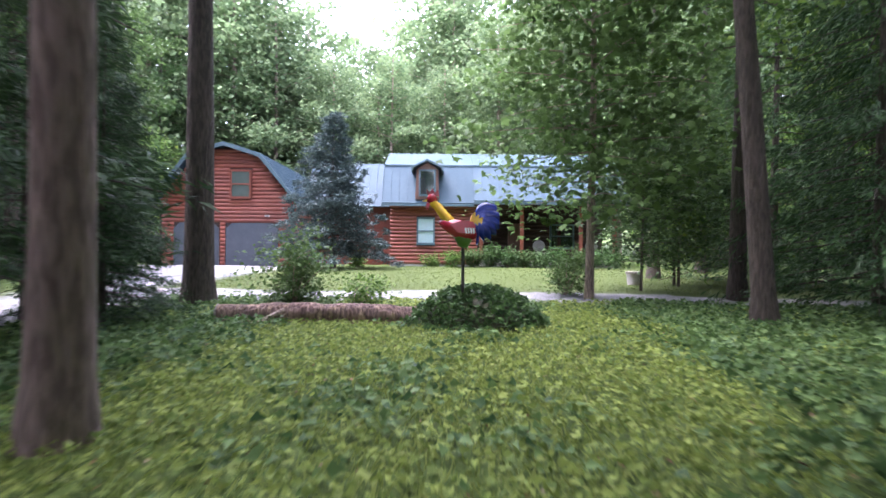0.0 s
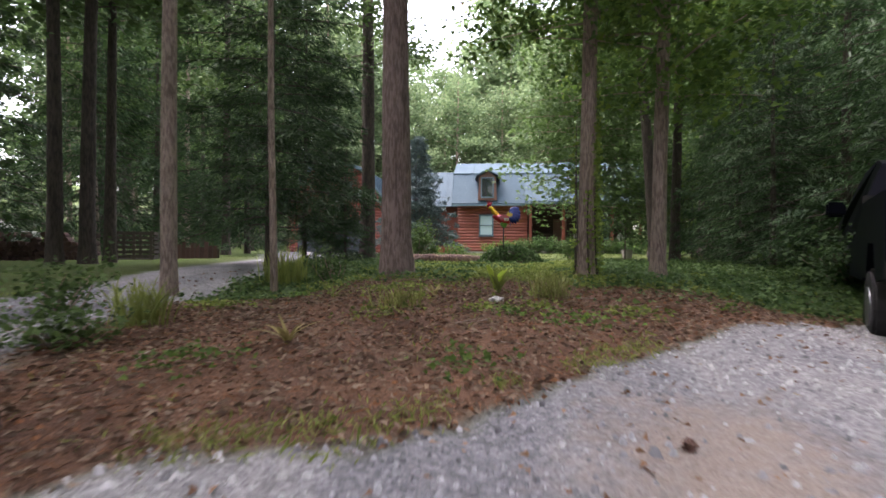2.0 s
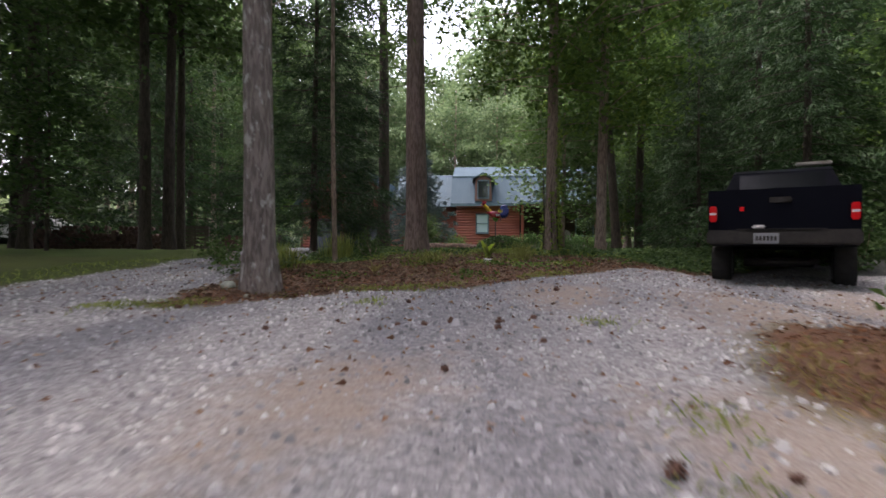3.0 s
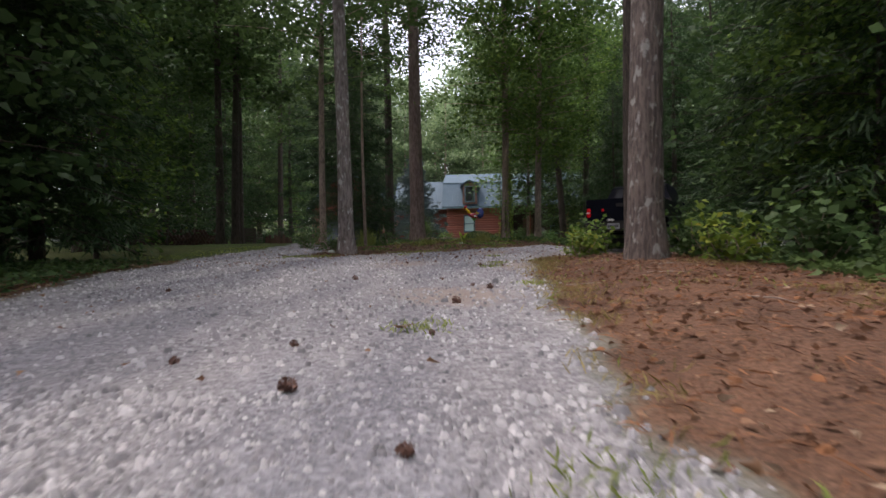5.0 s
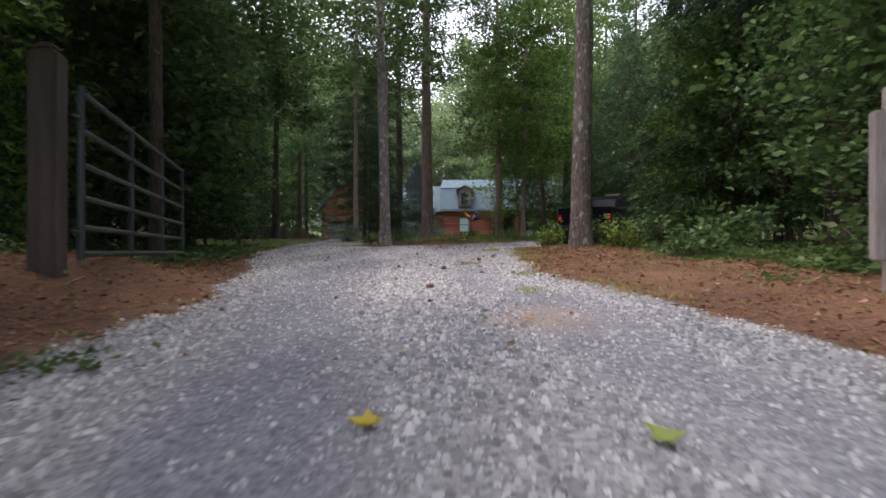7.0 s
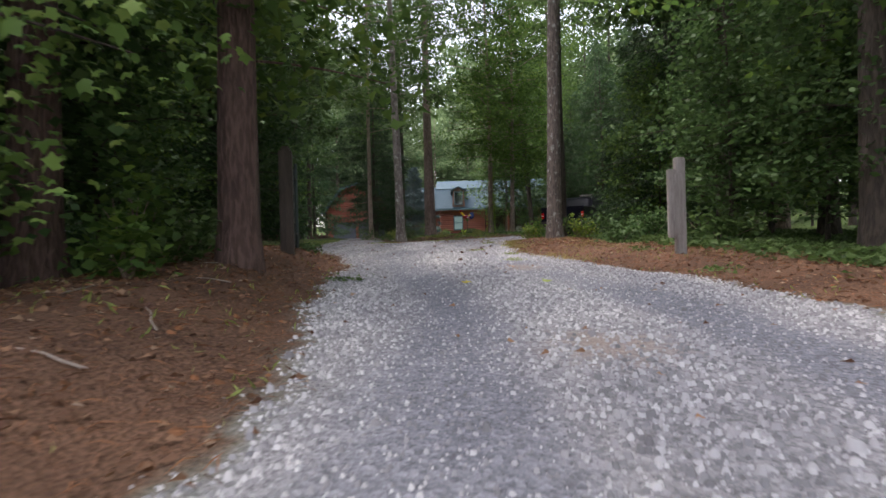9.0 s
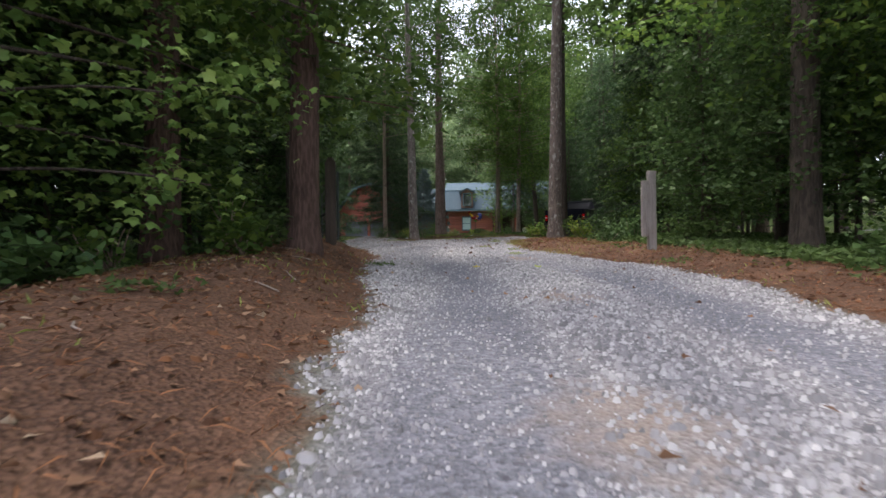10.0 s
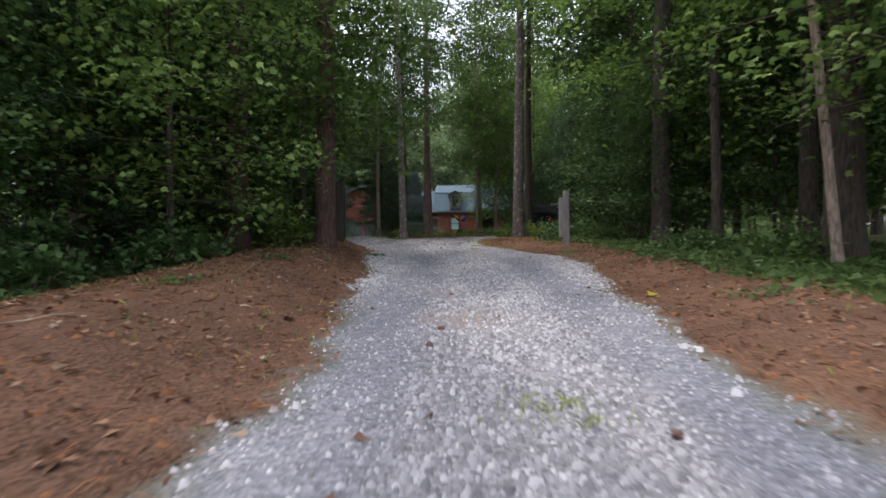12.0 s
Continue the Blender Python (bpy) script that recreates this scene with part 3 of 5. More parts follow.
# ---- trees ----
def trunk_pieces(rng, h, r, lean=(0, 0), wob=0.06, sides=12, flare=1.5, top=0.25):
    n = 14
    f = np.linspace(0, 1, n) ** 1.3
    pts = np.stack([lean[0] * f * h + wob * np.sin(f * 5 + rng.uniform(0, 6)), lean[1] * f * h + wob * np.sin(f * 4 + rng.uniform(0, 6)), f * h - 0.15], -1)
    pts[:, :2] -= pts[0, :2]
    rad = r * (1 - (1 - top) * f) * (1 + (flare - 1) * np.exp(-f * h / 0.22))
    return pts, [tube(pts, rad, sides, 0.035, rng)]


def limb_cloud(rng, trunk, h0, h1, reach, limbs, rise=0.3, profile="round"):
    """Limbs off a trunk: their tubes, and points on them with the way each limb goes."""
    pieces, at, ways, size = [], [], [], []
    for k in range(limbs):
        u = (k + rng.uniform(0, 1)) / limbs
        z = h0 + (h1 - h0) * u
        base = np.array([np.interp(z, trunk[:, 2], trunk[:, q]) for q in range(2)] + [z])
        a = k * 2.399 + rng.uniform(-0.4, 0.4)
        shape = (1 - u) ** 0.8 + 0.06 if profile == "cone" else np.sin(np.pi * (0.22 + 0.74 * u)) ** 0.7
        length = reach * shape * rng.uniform(0.65, 1.1)
        up = rise * rng.uniform(0.6, 1.4) * (0.4 + u if profile != "cone" else 1)
        way = np.array([np.cos(a), np.sin(a), up])
        s = np.linspace(0, 1, 6)
        pts = base + way * length * s[:, None] + np.stack([0 * s, 0 * s, -0.12 * length * s ** 2], -1)
        pieces.append(tube(pts, 0.005 + 0.014 * length / 2 * (1 - s * 0.85), 5))
        m = max(3, int(length * 5))
        f = rng.uniform(0.22, 1.05, m)
        q = np.stack([np.interp(f, s, pts[:, c]) for c in range(3)], -1)
        at.append(q)
        ways.append(np.repeat(way[None], m, 0))
        size.append(0.25 + 0.22 * length * (1.1 - f))
    return pieces, np.concatenate(at), np.concatenate(ways), np.concatenate(size)


def broadleaf(name, seed, h, r, h0, reach, limbs, count, leaf, bark_m, leaf_m, lean=(0, 0), flare=1.4, rise=0.3, lobed=False, apart=True):
    """A tree with a tapered trunk, limbs and a crown of single leaves in loose sprays."""
    rng = np.random.default_rng(seed)
    pts, pieces = trunk_pieces(rng, h, r, lean, 0.02 + h * 0.002, 12, flare)
    more, at, ways, size = limb_cloud(rng, pts, h0, h * 0.98, reach, limbs, rise)
    ob = holder(name)
    if apart:
        shared("trunk", mesh_of("trunk", *joined(pieces), bark_m, True), ob)
        for piece in more:
            shared("limb", mesh_of("limb", *piece, bark_m, True), ob)
    else:
        shared("trunk", mesh_of("trunk", *joined(pieces), bark_m, True), ob)
        tagged(shared("branching", mesh_of("branching", *joined(more), bark_m, True), ob), kind="stuff")
    pick = rng.integers(0, len(at), count // 14)
    tw = at[pick] + rng.normal(0, 1, (len(pick), 3)) * size[pick][:, None] * (0.75, 0.75, 0.45)
    c = np.repeat(tw, 14, 0) + rng.normal(0, 1, (len(tw) * 14, 3)) * (leaf * 1.7, leaf * 1.7, leaf * 0.8)
    shared("crown", mesh_of("crown", *leaves(c, rng, leaf, leaf * 0.72, 0.8, lobed=lobed), leaf_m), ob)
    return ob


def conifer(name, seed, h, r, h0, reach, limbs, count, needle, bark_m, leaf_m, rise=-0.05, width=0.16, droop=-0.35):
    """A tree of whorled boughs, each with flat sprays of needles."""
    rng = np.random.default_rng(seed)
    pts, pieces = trunk_pieces(rng, h, r, (0, 0), 0.03, 10, 1.3, 0.08)
    more, at, ways, size = limb_cloud(rng, pts, h0, h * 0.99, reach, limbs, rise, "cone")
    ob = holder(name)
    shared("trunk", mesh_of("trunk", *joined(pieces), bark_m, True), ob)
    tagged(shared("branching", mesh_of("branching", *joined(more), bark_m, True), ob), kind="stuff")
    each = 10
    pick = rng.integers(0, len(at), count // each)
    side = np.cross(ways[pick], (0, 0, 1)) * rng.normal(0, 1, (len(pick), 1))
    tw = at[pick] + side * size[pick][:, None] * 0.7 + rng.normal(0, 0.06, (len(pick), 3))
    way = ways[pick] * 0.8 + side * 0.7 + (0, 0, droop)
    way = np.repeat(way, each, 0) + rng.normal(0, 0.45, (len(pick) * each, 3))
    c = np.repeat(tw, each, 0) + rng.normal(0, 0.5, (len(pick) * each, 3)) * needle * (1, 1, 0.6)
    shared("crown", mesh_of("crown", *leaves(c, rng, needle, needle * width, 0.7, way), leaf_m), ob)
    return ob


def stand(ob, x, y, turn=0.0, size=1.0, sink=0.0):
    ob.matrix_world = pose(x, y, float(land(x, y)) - sink, 0, 0, turn) @ Matrix.Diagonal((size, size, size, 1))
    return ob


def again(ob, x, y, turn, size, tall=1.0):
    c = copy_thing(ob, pose(0, 0, 0))
    c.matrix_basis = pose(x, y, float(land(x, y)) - 0.03, 0, 0, turn) @ Matrix.Diagonal((size, size, size * tall, 1))
    return c


rnd = np.random.default_rng(5)

# the trees that stand along the walk, each by itself
stand(tagged(broadleaf("pine_tree", 1, 21, 0.25, 11.0, 3.4, 34, 8400, 0.17, BARK_PINE, LEAF_WOOD, (-0.004, 0.01), 1.35), "tall pine with reddish furrowed bark at the grass edge", "tree"), -1.67, 1.34)
stand(tagged(broadleaf("slim_tree", 2, 13, 0.15, 7.0, 2.2, 24, 5600, 0.13, BARK_PINE, LEAF_WOOD, (0.02, 0.0), 1.3), "slim brown-barked tree in the ivy", "tree"), -2.0, 2.75)
stand(tagged(broadleaf("oak_tree", 3, 18, 0.24, 5.8, 3.4, 34, 9800, 0.16, BARK_DARK, LEAF_WOOD, (0.0, 0.0), 1.3), "straight dark tree behind the fallen log", "tree"), -4.1, 8.8)
stand(tagged(broadleaf("ivy_clad_tree", 4, 14, 0.135, 3.6, 3.4, 60, 18000, 0.14, BARK_GREY, LEAF_MAPLE, (-0.006, 0.0), 1.3, lobed=True), "grey-brown tree with ivy climbing its trunk", "tree"), 1.31, 0.85)
stand(tagged(broadleaf("young_maple", 5, 13, 0.115, 2.6, 2.8, 60, 22000, 0.13, BARK_GREY, LEAF_MAPLE, (0.008, 0.01), 1.35, lobed=True), "young maple with a smooth pale trunk", "tree"), 2.36, 0.85)
stand(tagged(broadleaf("thin_tree", 6, 11, 0.055, 6.0, 1.6, 18, 2800, 0.11, BARK_GREY, LEAF_WOOD, (-0.01, 0.01), 1.2), "thin grey sapling on bare pine straw", "tree"), -3.15, -0.09)
stand(tagged(broadleaf("thin_tree", 7, 15, 0.11, 5.0, 3.0, 30, 9800, 0.14, BARK_GREY, LEAF_WOOD, (-0.006, 0.0), 1.2), "slender grey tree beside the side drive", "tree"), -4.32, -0.74)
stand(tagged(broadleaf("lichen_tree", 8, 18, 0.165, 5.6, 3.6, 34, 9800, 0.16, BARK_PALE, LEAF_WOOD, (-0.012, 0.0), 1.55), "pine with pale lichen patches at the drive fork", "tree"), -2.32, -5.35)
stand(tagged(broadleaf("pine_tree", 9, 19, 0.22, 7.5, 3.6, 32, 9800, 0.16, BARK_LICHEN, LEAF_WOOD, (0.002, 0.0), 1.4), "tall pine with plated bark on the straw bank", "tree"), 2.72, -9.92)
stand(tagged(broadleaf("woodland_maple", 10, 16, 0.2, 1.9, 2.3, 50, 12600, 0.17, BARK_RED, LEAF_MAPLE, (-0.005, 0.0), 1.3, 0.1, True), "red-brown trunk with low hanging leaves on the bank", "tree"), -1.95, -20.15)
stand(tagged(broadleaf("slim_tree", 11, 14, 0.12, 4.0, 2.8, 34, 9800, 0.13, BARK_DARK, LEAF_WOOD, (0.0, 0.0), 1.2), "slim dark tree behind the open gate", "tree"), -4.7, -13.1)
stand(tagged(broadleaf("pine_tree", 16, 17, 0.19, 7.5, 3.2, 26, 7000, 0.16, BARK_DARK, LEAF_WOOD, (0.0, 0.0), 1.3), "dark pine standing between drive and pickup", "tree"), 3.55, -6.31)
stand(tagged(broadleaf("leaning_tree", 12, 16, 0.15, 4.5, 3.0, 32, 8400, 0.15, BARK_DARK, LEAF_MAPLE, (-0.06, 0.0), 1.4), "leaning dark tree in deep green ground cover", "tree"), 4.06, 7.0)
stand(tagged(broadleaf("lawn_maple", 13, 9.5, 0.085, 1.7, 2.3, 64, 9800, 0.21, BARK_GREY, LEAF_WOOD, (0.0, 0.0), 1.3, 0.08, "star"), "slender maple with bright spreading leaves by the lawn", "tree"), 2.7, 10.3)
stand(tagged(broadleaf("woodland_tree", 14, 19, 0.16, 4.5, 3.6, 38, 10500, 0.17, BARK_DARK, LEAF_MAPLE, (0.0, 0.0), 1.3), "shaded tree with a dark trunk", "tree"), 5.6, 10.4)
stand(tagged(broadleaf("woodland_tree", 15, 17, 0.2, 3.2, 3.4, 28, 8400, 0.15, BARK_DARK, LEAF_MAPLE, (0.01, 0.0), 1.3), "broad dark tree beyond the sign post", "tree"), 4.95, -19.0)
stand(tagged(broadleaf("forest_tree", 17, 18, 0.23, 4.0, 3.2, 26, 7000, 0.16, BARK_DARK, LEAF_MAPLE, (0.0, 0.0), 1.35), "thick dark forest trunk among green herbs", "tree"), 5.7, -23.4)
stand(tagged(broadleaf("thin_tree", 18, 9, 0.06, 3.6, 1.8, 22, 4200, 0.13, BARK_GREY, LEAF_MAPLE, (-0.07, 0.0), 1.2), "thin pale leaning sapling among herbs", "tree"), 5.05, -24.3)
stand(tagged(broadleaf("slim_tree", 19, 14, 0.1, 2.8, 2.6, 24, 5600, 0.14, BARK_DARK, LEAF_MAPLE, (0.01, 0.0), 1.2), "slim dark tree at the wood's edge", "tree"), 5.46, -20.45)
stand(tagged(conifer("blue_spruce", 20, 6.9, 0.14, 0.65, 2.95, 135, 60000, 0.13, BARK_DARK, NEEDLE_BLUE, -0.02, 0.28, 0.15), "dense blue spruce on the front lawn", "tree"), -4.9, 23.6)
white_pine = tagged(conifer("white_pine", 21, 13, 0.1, 0.8, 2.75, 110, 28000, 0.24, BARK_DARK, NEEDLE, 0.0, 0.12, -0.3), "dark pine with low sweeping boughs", "tree", "dark pines")
stand(white_pine, -5.0, 3.8)
hemlock = tagged(conifer("hemlock", 22, 11, 0.13, 0.4, 3.0, 110, 17000, 0.23, BARK_DARK, NEEDLE, -0.1, 0.15, -0.5), "dark drooping evergreen with boughs near the ground", "tree", "dark pines")
stand(hemlock, 7.6, 5.2)
for x, y, t, s, kind in ((-5.4, 6.9, 40, 0.7, 0), (-4.05, 6.3, 70, 0.32, 1), (-4.9, 7.6, 160, 0.4, 1), (9.6, 11.6, 10, 1.1, 1), (6.7, 8.4, 75, 0.8, 1), (9.2, 15.0, 95, 1.0, 1), (12.5, 10.5, 15, 1.2, 1), (5.6, 4.2, 300, 0.55, 1), (7.0, 1.8, 200, 0.85, 1), (10.5, 7.2, 120, 1.2, 0), (6.6, -8.6, 60, 1.0, 1), (-6.8, -8.4, 140, 0.9, 1), (8.2, -4.0, 220, 1.1, 0), (-8.2, -8.6, 30, 1.0, 0), (-7.4, -13.8, 250, 1.0, 1), (-6.4, -19.2, 170, 0.9, 1), (-5.6, -21.4, 20, 0.75, 1), (-5.3, -24.2, 100, 0.8, 1), (-15.5, 6.0, 40, 1.2, 1), (-15.8, 11.5, 130, 1.3, 1), (-16.5, 16.5, 220, 1.3, 1), (-17.0, 1.0, 310, 1.3, 1), (-8.4, -11.0, 15, 0.95, 1)):
    again((white_pine, hemlock)[kind], x, y, t, s)

stand(tagged(broadleaf("pine_tree", 25, 18, 0.21, 6.5, 3.0, 26, 7000, 0.17, BARK_RED, LEAF_WOOD, (0.0, 0.0), 1.35), "thick red-brown pine trunk behind hanging maple leaves", "tree"), -3.4, -20.9)
stand(tagged(broadleaf("hanging_maple", 26, 6.2, 0.06, 0.9, 2.3, 46, 9000, 0.135, BARK_DARK, LEAF_LIT, (0.03, -0.02), 1.3, 0.08, "star"), "maple with broad five-pointed leaves hanging over the bank", "tree"), -3.3, -23.2)
stand(tagged(broadleaf("hanging_maple", 27, 6.5, 0.06, 1.7, 2.2, 40, 6600, 0.135, BARK_DARK, LEAF_LIT, (-0.02, -0.02), 1.3, 0.12, "star"), "maple with broad leaves over the green herbs", "tree"), 5.4, -25.0)
# understory, tall wood and the trees behind the house, paled for haze: a few of each kind, set out again and again
under = [tagged(broadleaf("understory_tree", 30 + k, 6.5, 0.05, 0.9, 2.1, 36, 5600, 0.155, BARK_DARK, (LEAF_MAPLE, LEAF_DARK, LEAF_DARK)[k], rise=0.15, lobed=k == 0, apart=False), ("low maple sapling with soft green leaves", "shaded understory tree with low branches", "young broadleaf tree at the wood's edge")[k], "tree", "understory trees") for k in range(3)]
tall = [tagged(broadleaf("forest_tree", 40 + k, 18, 0.17, (5.5, 4.0, 7.0)[k], 3.3, 26, 5600, 0.22, (BARK_DARK, BARK_GREY, BARK_DARK)[k], (LEAF_WOOD, LEAF_DARK, LEAF_DARK)[k], (0.01 * k, 0.005), apart=False), ("tall forest tree with a dark trunk", "grey-trunked forest tree with a full crown", "tall straight forest tree with a high crown")[k], "tree", "forest trees") for k in range(3)]
far = [tagged(broadleaf("far_tree", 50 + k, 17, 0.2, 2.0, 4.2, 40, 8400, 0.34, BARK_GREY, LEAF_HAZE, apart=False), ("broadleaf tree behind the house, its green paled for haze", "tall tree behind the house, its green lightened for haze")[k], "tree", "trees behind the house") for k in range(2)]
for ob, (x, y) in zip(under, ((6.2, -18.2), (6.4, -6.6), (-7.6, -10.5))):
    stand(ob, x, y)
for ob, (x, y) in zip(tall, ((-9.5, 4.0), (9.0, -10.0), (-10.5, -3.0))):
    stand(ob, x, y)
for ob, (x, y) in zip(far, ((-14, 44), (12, 46))):
    stand(ob, x, y)
for k, (x, y, s) in enumerate(((-6.4, -15.4, 0.8), (-4.4, -21.4, 0.75), (-4.6, -20.2, 0.9), (-5.9, -23.6, 0.95), (4.9, -15.6, 0.75), (6.4, -12.4, 0.8), (6.0, -9.0, 0.8), (8.2, -23.0, 0.9), (6.6, -20.2, 0.8), (-7.8, -5.8, 0.9), (-10.2, 0.5, 0.9), (8.6, -7.0, 1.0), (7.6, -12.0, 1.0), (9.4, 1.5, 1.0), (6.2, 14.5, 0.8), (8.6, 17.5, 1.0), (11.5, 14.5, 1.1), (12.5, 9.5, 1.1), (-8.6, -17.4, 1.1), (-9.6, -11.6, 1.1), (-7.0, -26.0, 1.0), (8.4, -25.6, 1.1), (9.2, -18.6, 1.1), (-13.5, -7.0, 1.2), (12.5, -13.0, 1.2), (13.0, -2.0, 1.2))):
    again(under[k % 3 if x < 0 else 1 if y < -14 else k % 2], x, y, k * 77, s)
spots = []
for x, y, wide in [(rnd.uniform(-34, 34), rnd.uniform(-27, 40), 2.4) for _ in range(900)]:
    clear = (x > -9.0 - 0.12 * max(y, 0) and x < 9.5 and y > -9) or (-6.2 < x < 6.0 and y <= -9) or (-17 < x < 12 and y > 20) or (x < -10 and -2 < y < 12 and x > -13)
    if not clear and abs(x) < 8 + 0.85 * (y + 31) and all((x - a) ** 2 + (y - b) ** 2 > wide ** 2 * (1 + 0.02 * (abs(a) + b + 27)) for a, b in spots):
        spots.append((x, y))
for k, (x, y) in enumerate(spots[:118]):
    again(tall[(0, 1, 0, 2, 0)[k % 5] if x < 0 else 0] if k % 4 else under[(1, 2, 0)[k % 3] if x < 0 else 0], x, y, k * 53, rnd.uniform(0.85, 1.15) if k % 4 else rnd.uniform(1.0, 1.5))
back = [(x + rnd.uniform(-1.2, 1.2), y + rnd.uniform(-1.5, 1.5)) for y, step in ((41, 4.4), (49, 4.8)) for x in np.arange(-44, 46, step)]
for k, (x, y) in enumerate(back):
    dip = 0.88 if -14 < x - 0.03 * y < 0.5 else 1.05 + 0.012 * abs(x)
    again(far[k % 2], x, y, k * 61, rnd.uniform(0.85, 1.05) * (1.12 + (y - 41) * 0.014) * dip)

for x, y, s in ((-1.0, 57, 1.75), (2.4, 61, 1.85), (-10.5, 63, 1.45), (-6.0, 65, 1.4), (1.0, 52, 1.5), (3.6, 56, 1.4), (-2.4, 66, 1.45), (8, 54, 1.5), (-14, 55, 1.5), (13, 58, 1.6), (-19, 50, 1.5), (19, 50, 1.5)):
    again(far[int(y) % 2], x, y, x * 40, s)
for k, (x, y, s) in enumerate(((5.2, -18.6, 0.6), (7.4, -25.4, 0.8), (-3.9, -19.4, 0.7), (5.4, -17.4, 0.7), (6.2, -14.6, 0.7), (-4.6, -25.4, 0.6))):
    again(under[1], x, y, k * 97, s)

# unseen trees added past the walk's end to hold back light, the lane left open for skylight
for k, (x, y, s) in enumerate(((-6.4, -27.4, 0.9), (-6.8, -30.6, 1.0), (-6.6, -24.8, 1.0), (7.4, -28.6, 1.0), (-8.5, -33.0, 1.1), (10.5, -33.5, 1.1), (-13.0, -38.0, 1.2), (14.0, -39.0, 1.2))):
    again((under[1], tall[1])[k % 2], x, y, k * 67, s)
# crowns added beside the left bank to shade its straw, mostly out of view
for k, (x, y, s) in enumerate(((-5.9, -21.6, 1.0), (-6.9, -28.8, 0.9), (-6.2, -25.4, 0.9))):
    again(tall[1 + k % 2], x, y, k * 87, s)
for k, (x, y, s) in enumerate(((-6.2, -11.8, 1.2), (-7.2, -8.9, 1.2), (-5.3, -21.0, 1.1))):
    again(under[1 + k % 2], x, y, k * 59, s)
for k, (x, y, s) in enumerate(((-7.9, -10.2, 1.0), (-8.9, -7.0, 1.0))):
    again(tall[1], x, y, k * 83, s)
for k, (x, y, s) in enumerate(((4.5, 12.4, 0.66), (6.1, 14.0, 0.8))):
    again(under[1], x, y, k * 41, s)
again(hemlock, -12.6, 18.0, 35, 1.15)
for k, (x, y, s) in enumerate(((-11.0, -1.2, 1.0), (-13.2, 3.0, 1.0), (-9.9, 5.2, 0.85))):
    again(tall[2], x, y, k * 63, s)
for k, (x, y, s) in enumerate(((6.2, -13.0, 1.0), (6.6, -15.6, 0.95))):
    again(tall[0], x, y, k * 73 + 20, s)
for x, y, s in ((6.9, 17.6, 1.15), (10.4, 21.5, 1.2)):
    again(tall[0], x, y, x * 31, s)
# ---- things by the house ----
RED = surface("red_enamel", (0.32, 0.012, 0.02), (0.42, 0.025, 0.035), 6, (1, 1, 1), 0.25, 0.0, 0.1)
YELLOW = surface("yellow_enamel", (0.6, 0.36, 0.02), (0.72, 0.46, 0.03), 6, (1, 1, 1), 0.25, 0.0, 0.1)
BLUE = surface("blue_enamel", (0.01, 0.018, 0.13), (0.02, 0.04, 0.22), 6, (1, 1, 1), 0.22, 0.0, 0.1)
GREEN = surface("green_enamel", (0.06, 0.16, 0.02), (0.12, 0.25, 0.04), 6, (1, 1, 1), 0.3, 0.0, 0.1)
WHITE = surface("white_enamel", (0.6, 0.6, 0.6), (0.75, 0.75, 0.75), 6, (1, 1, 1), 0.4)
IRON = surface("dark_iron", (0.02, 0.02, 0.02), (0.05, 0.045, 0.04), 9, (1, 1, 1), 0.7, 0.3)


def blob(places, seg=14):
    """One rounded body through rings of (x, z, half-depth, half-height) along x."""
    v, f = [], []
    for x, z, d, h in places:
        v += [(x, d * math.cos(a), z + h * math.sin(a)) for a in np.linspace(0, 2 * np.pi, seg, endpoint=False)]
    for a in range(len(places) - 1):
        for k in range(seg):
            f.append((a * seg + k, a * seg + (k + 1) % seg, (a + 1) * seg + (k + 1) % seg, (a + 1) * seg + k))
    return v, f


# a painted metal rooster on a pole: one plain figure of several painted sheets
rx, ry = 0.12, 6.45
rooster = bmesh.new()
slots = (RED, YELLOW, BLUE, GREEN, WHITE, IRON)


def add_shape(bm, v, f, slot):
    vs = [bm.verts.new(q) for q in v]
    for q in f:
        face = bm.faces.new([vs[k] for k in q])
        face.material_index, face.smooth = slot, True


def plate(bm, outline, depth, slot):
    a = [bm.verts.new((x, -depth, z)) for x, z in outline]
    b = [bm.verts.new((x, depth, z)) for x, z in outline]
    fs = [bm.faces.new(a), bm.faces.new(b[::-1])] + [bm.faces.new((a[k], b[k], b[(k + 1) % len(a)], a[(k + 1) % len(a)])) for k in range(len(a))]
    for q in fs:
        q.material_index = slot


add_shape(rooster, *blob([(-0.30, 0.06, 0.01, 0.01), (-0.24, 0.05, 0.08, 0.07), (-0.12, 0.0, 0.14, 0.11), (0.02, -0.03, 0.15, 0.12), (0.12, -0.03, 0.1, 0.1), (0.17, -0.02, 0.02, 0.03)]), 0)
add_shape(rooster, *blob([(-0.42, 0.30, 0.01, 0.02), (-0.36, 0.29, 0.045, 0.06), (-0.28, 0.2, 0.06, 0.09), (-0.2, 0.1, 0.085, 0.1), (-0.1, 0.03, 0.06, 0.07), (-0.05, 0.0, 0.01, 0.01)]), 1)
add_shape(rooster, *blob([(-0.45, 0.34, 0.01, 0.02), (-0.41, 0.35, 0.05, 0.055), (-0.36, 0.35, 0.05, 0.06), (-0.32, 0.33, 0.01, 0.02)]), 0)
plate(rooster, [(-0.5, 0.315), (-0.44, 0.35), (-0.44, 0.31)], 0.018, 1)
plate(rooster, [(-0.44, 0.39), (-0.45, 0.46), (-0.41, 0.42), (-0.38, 0.47), (-0.35, 0.42), (-0.31, 0.45), (-0.3, 0.38), (-0.36, 0.37)], 0.012, 0)
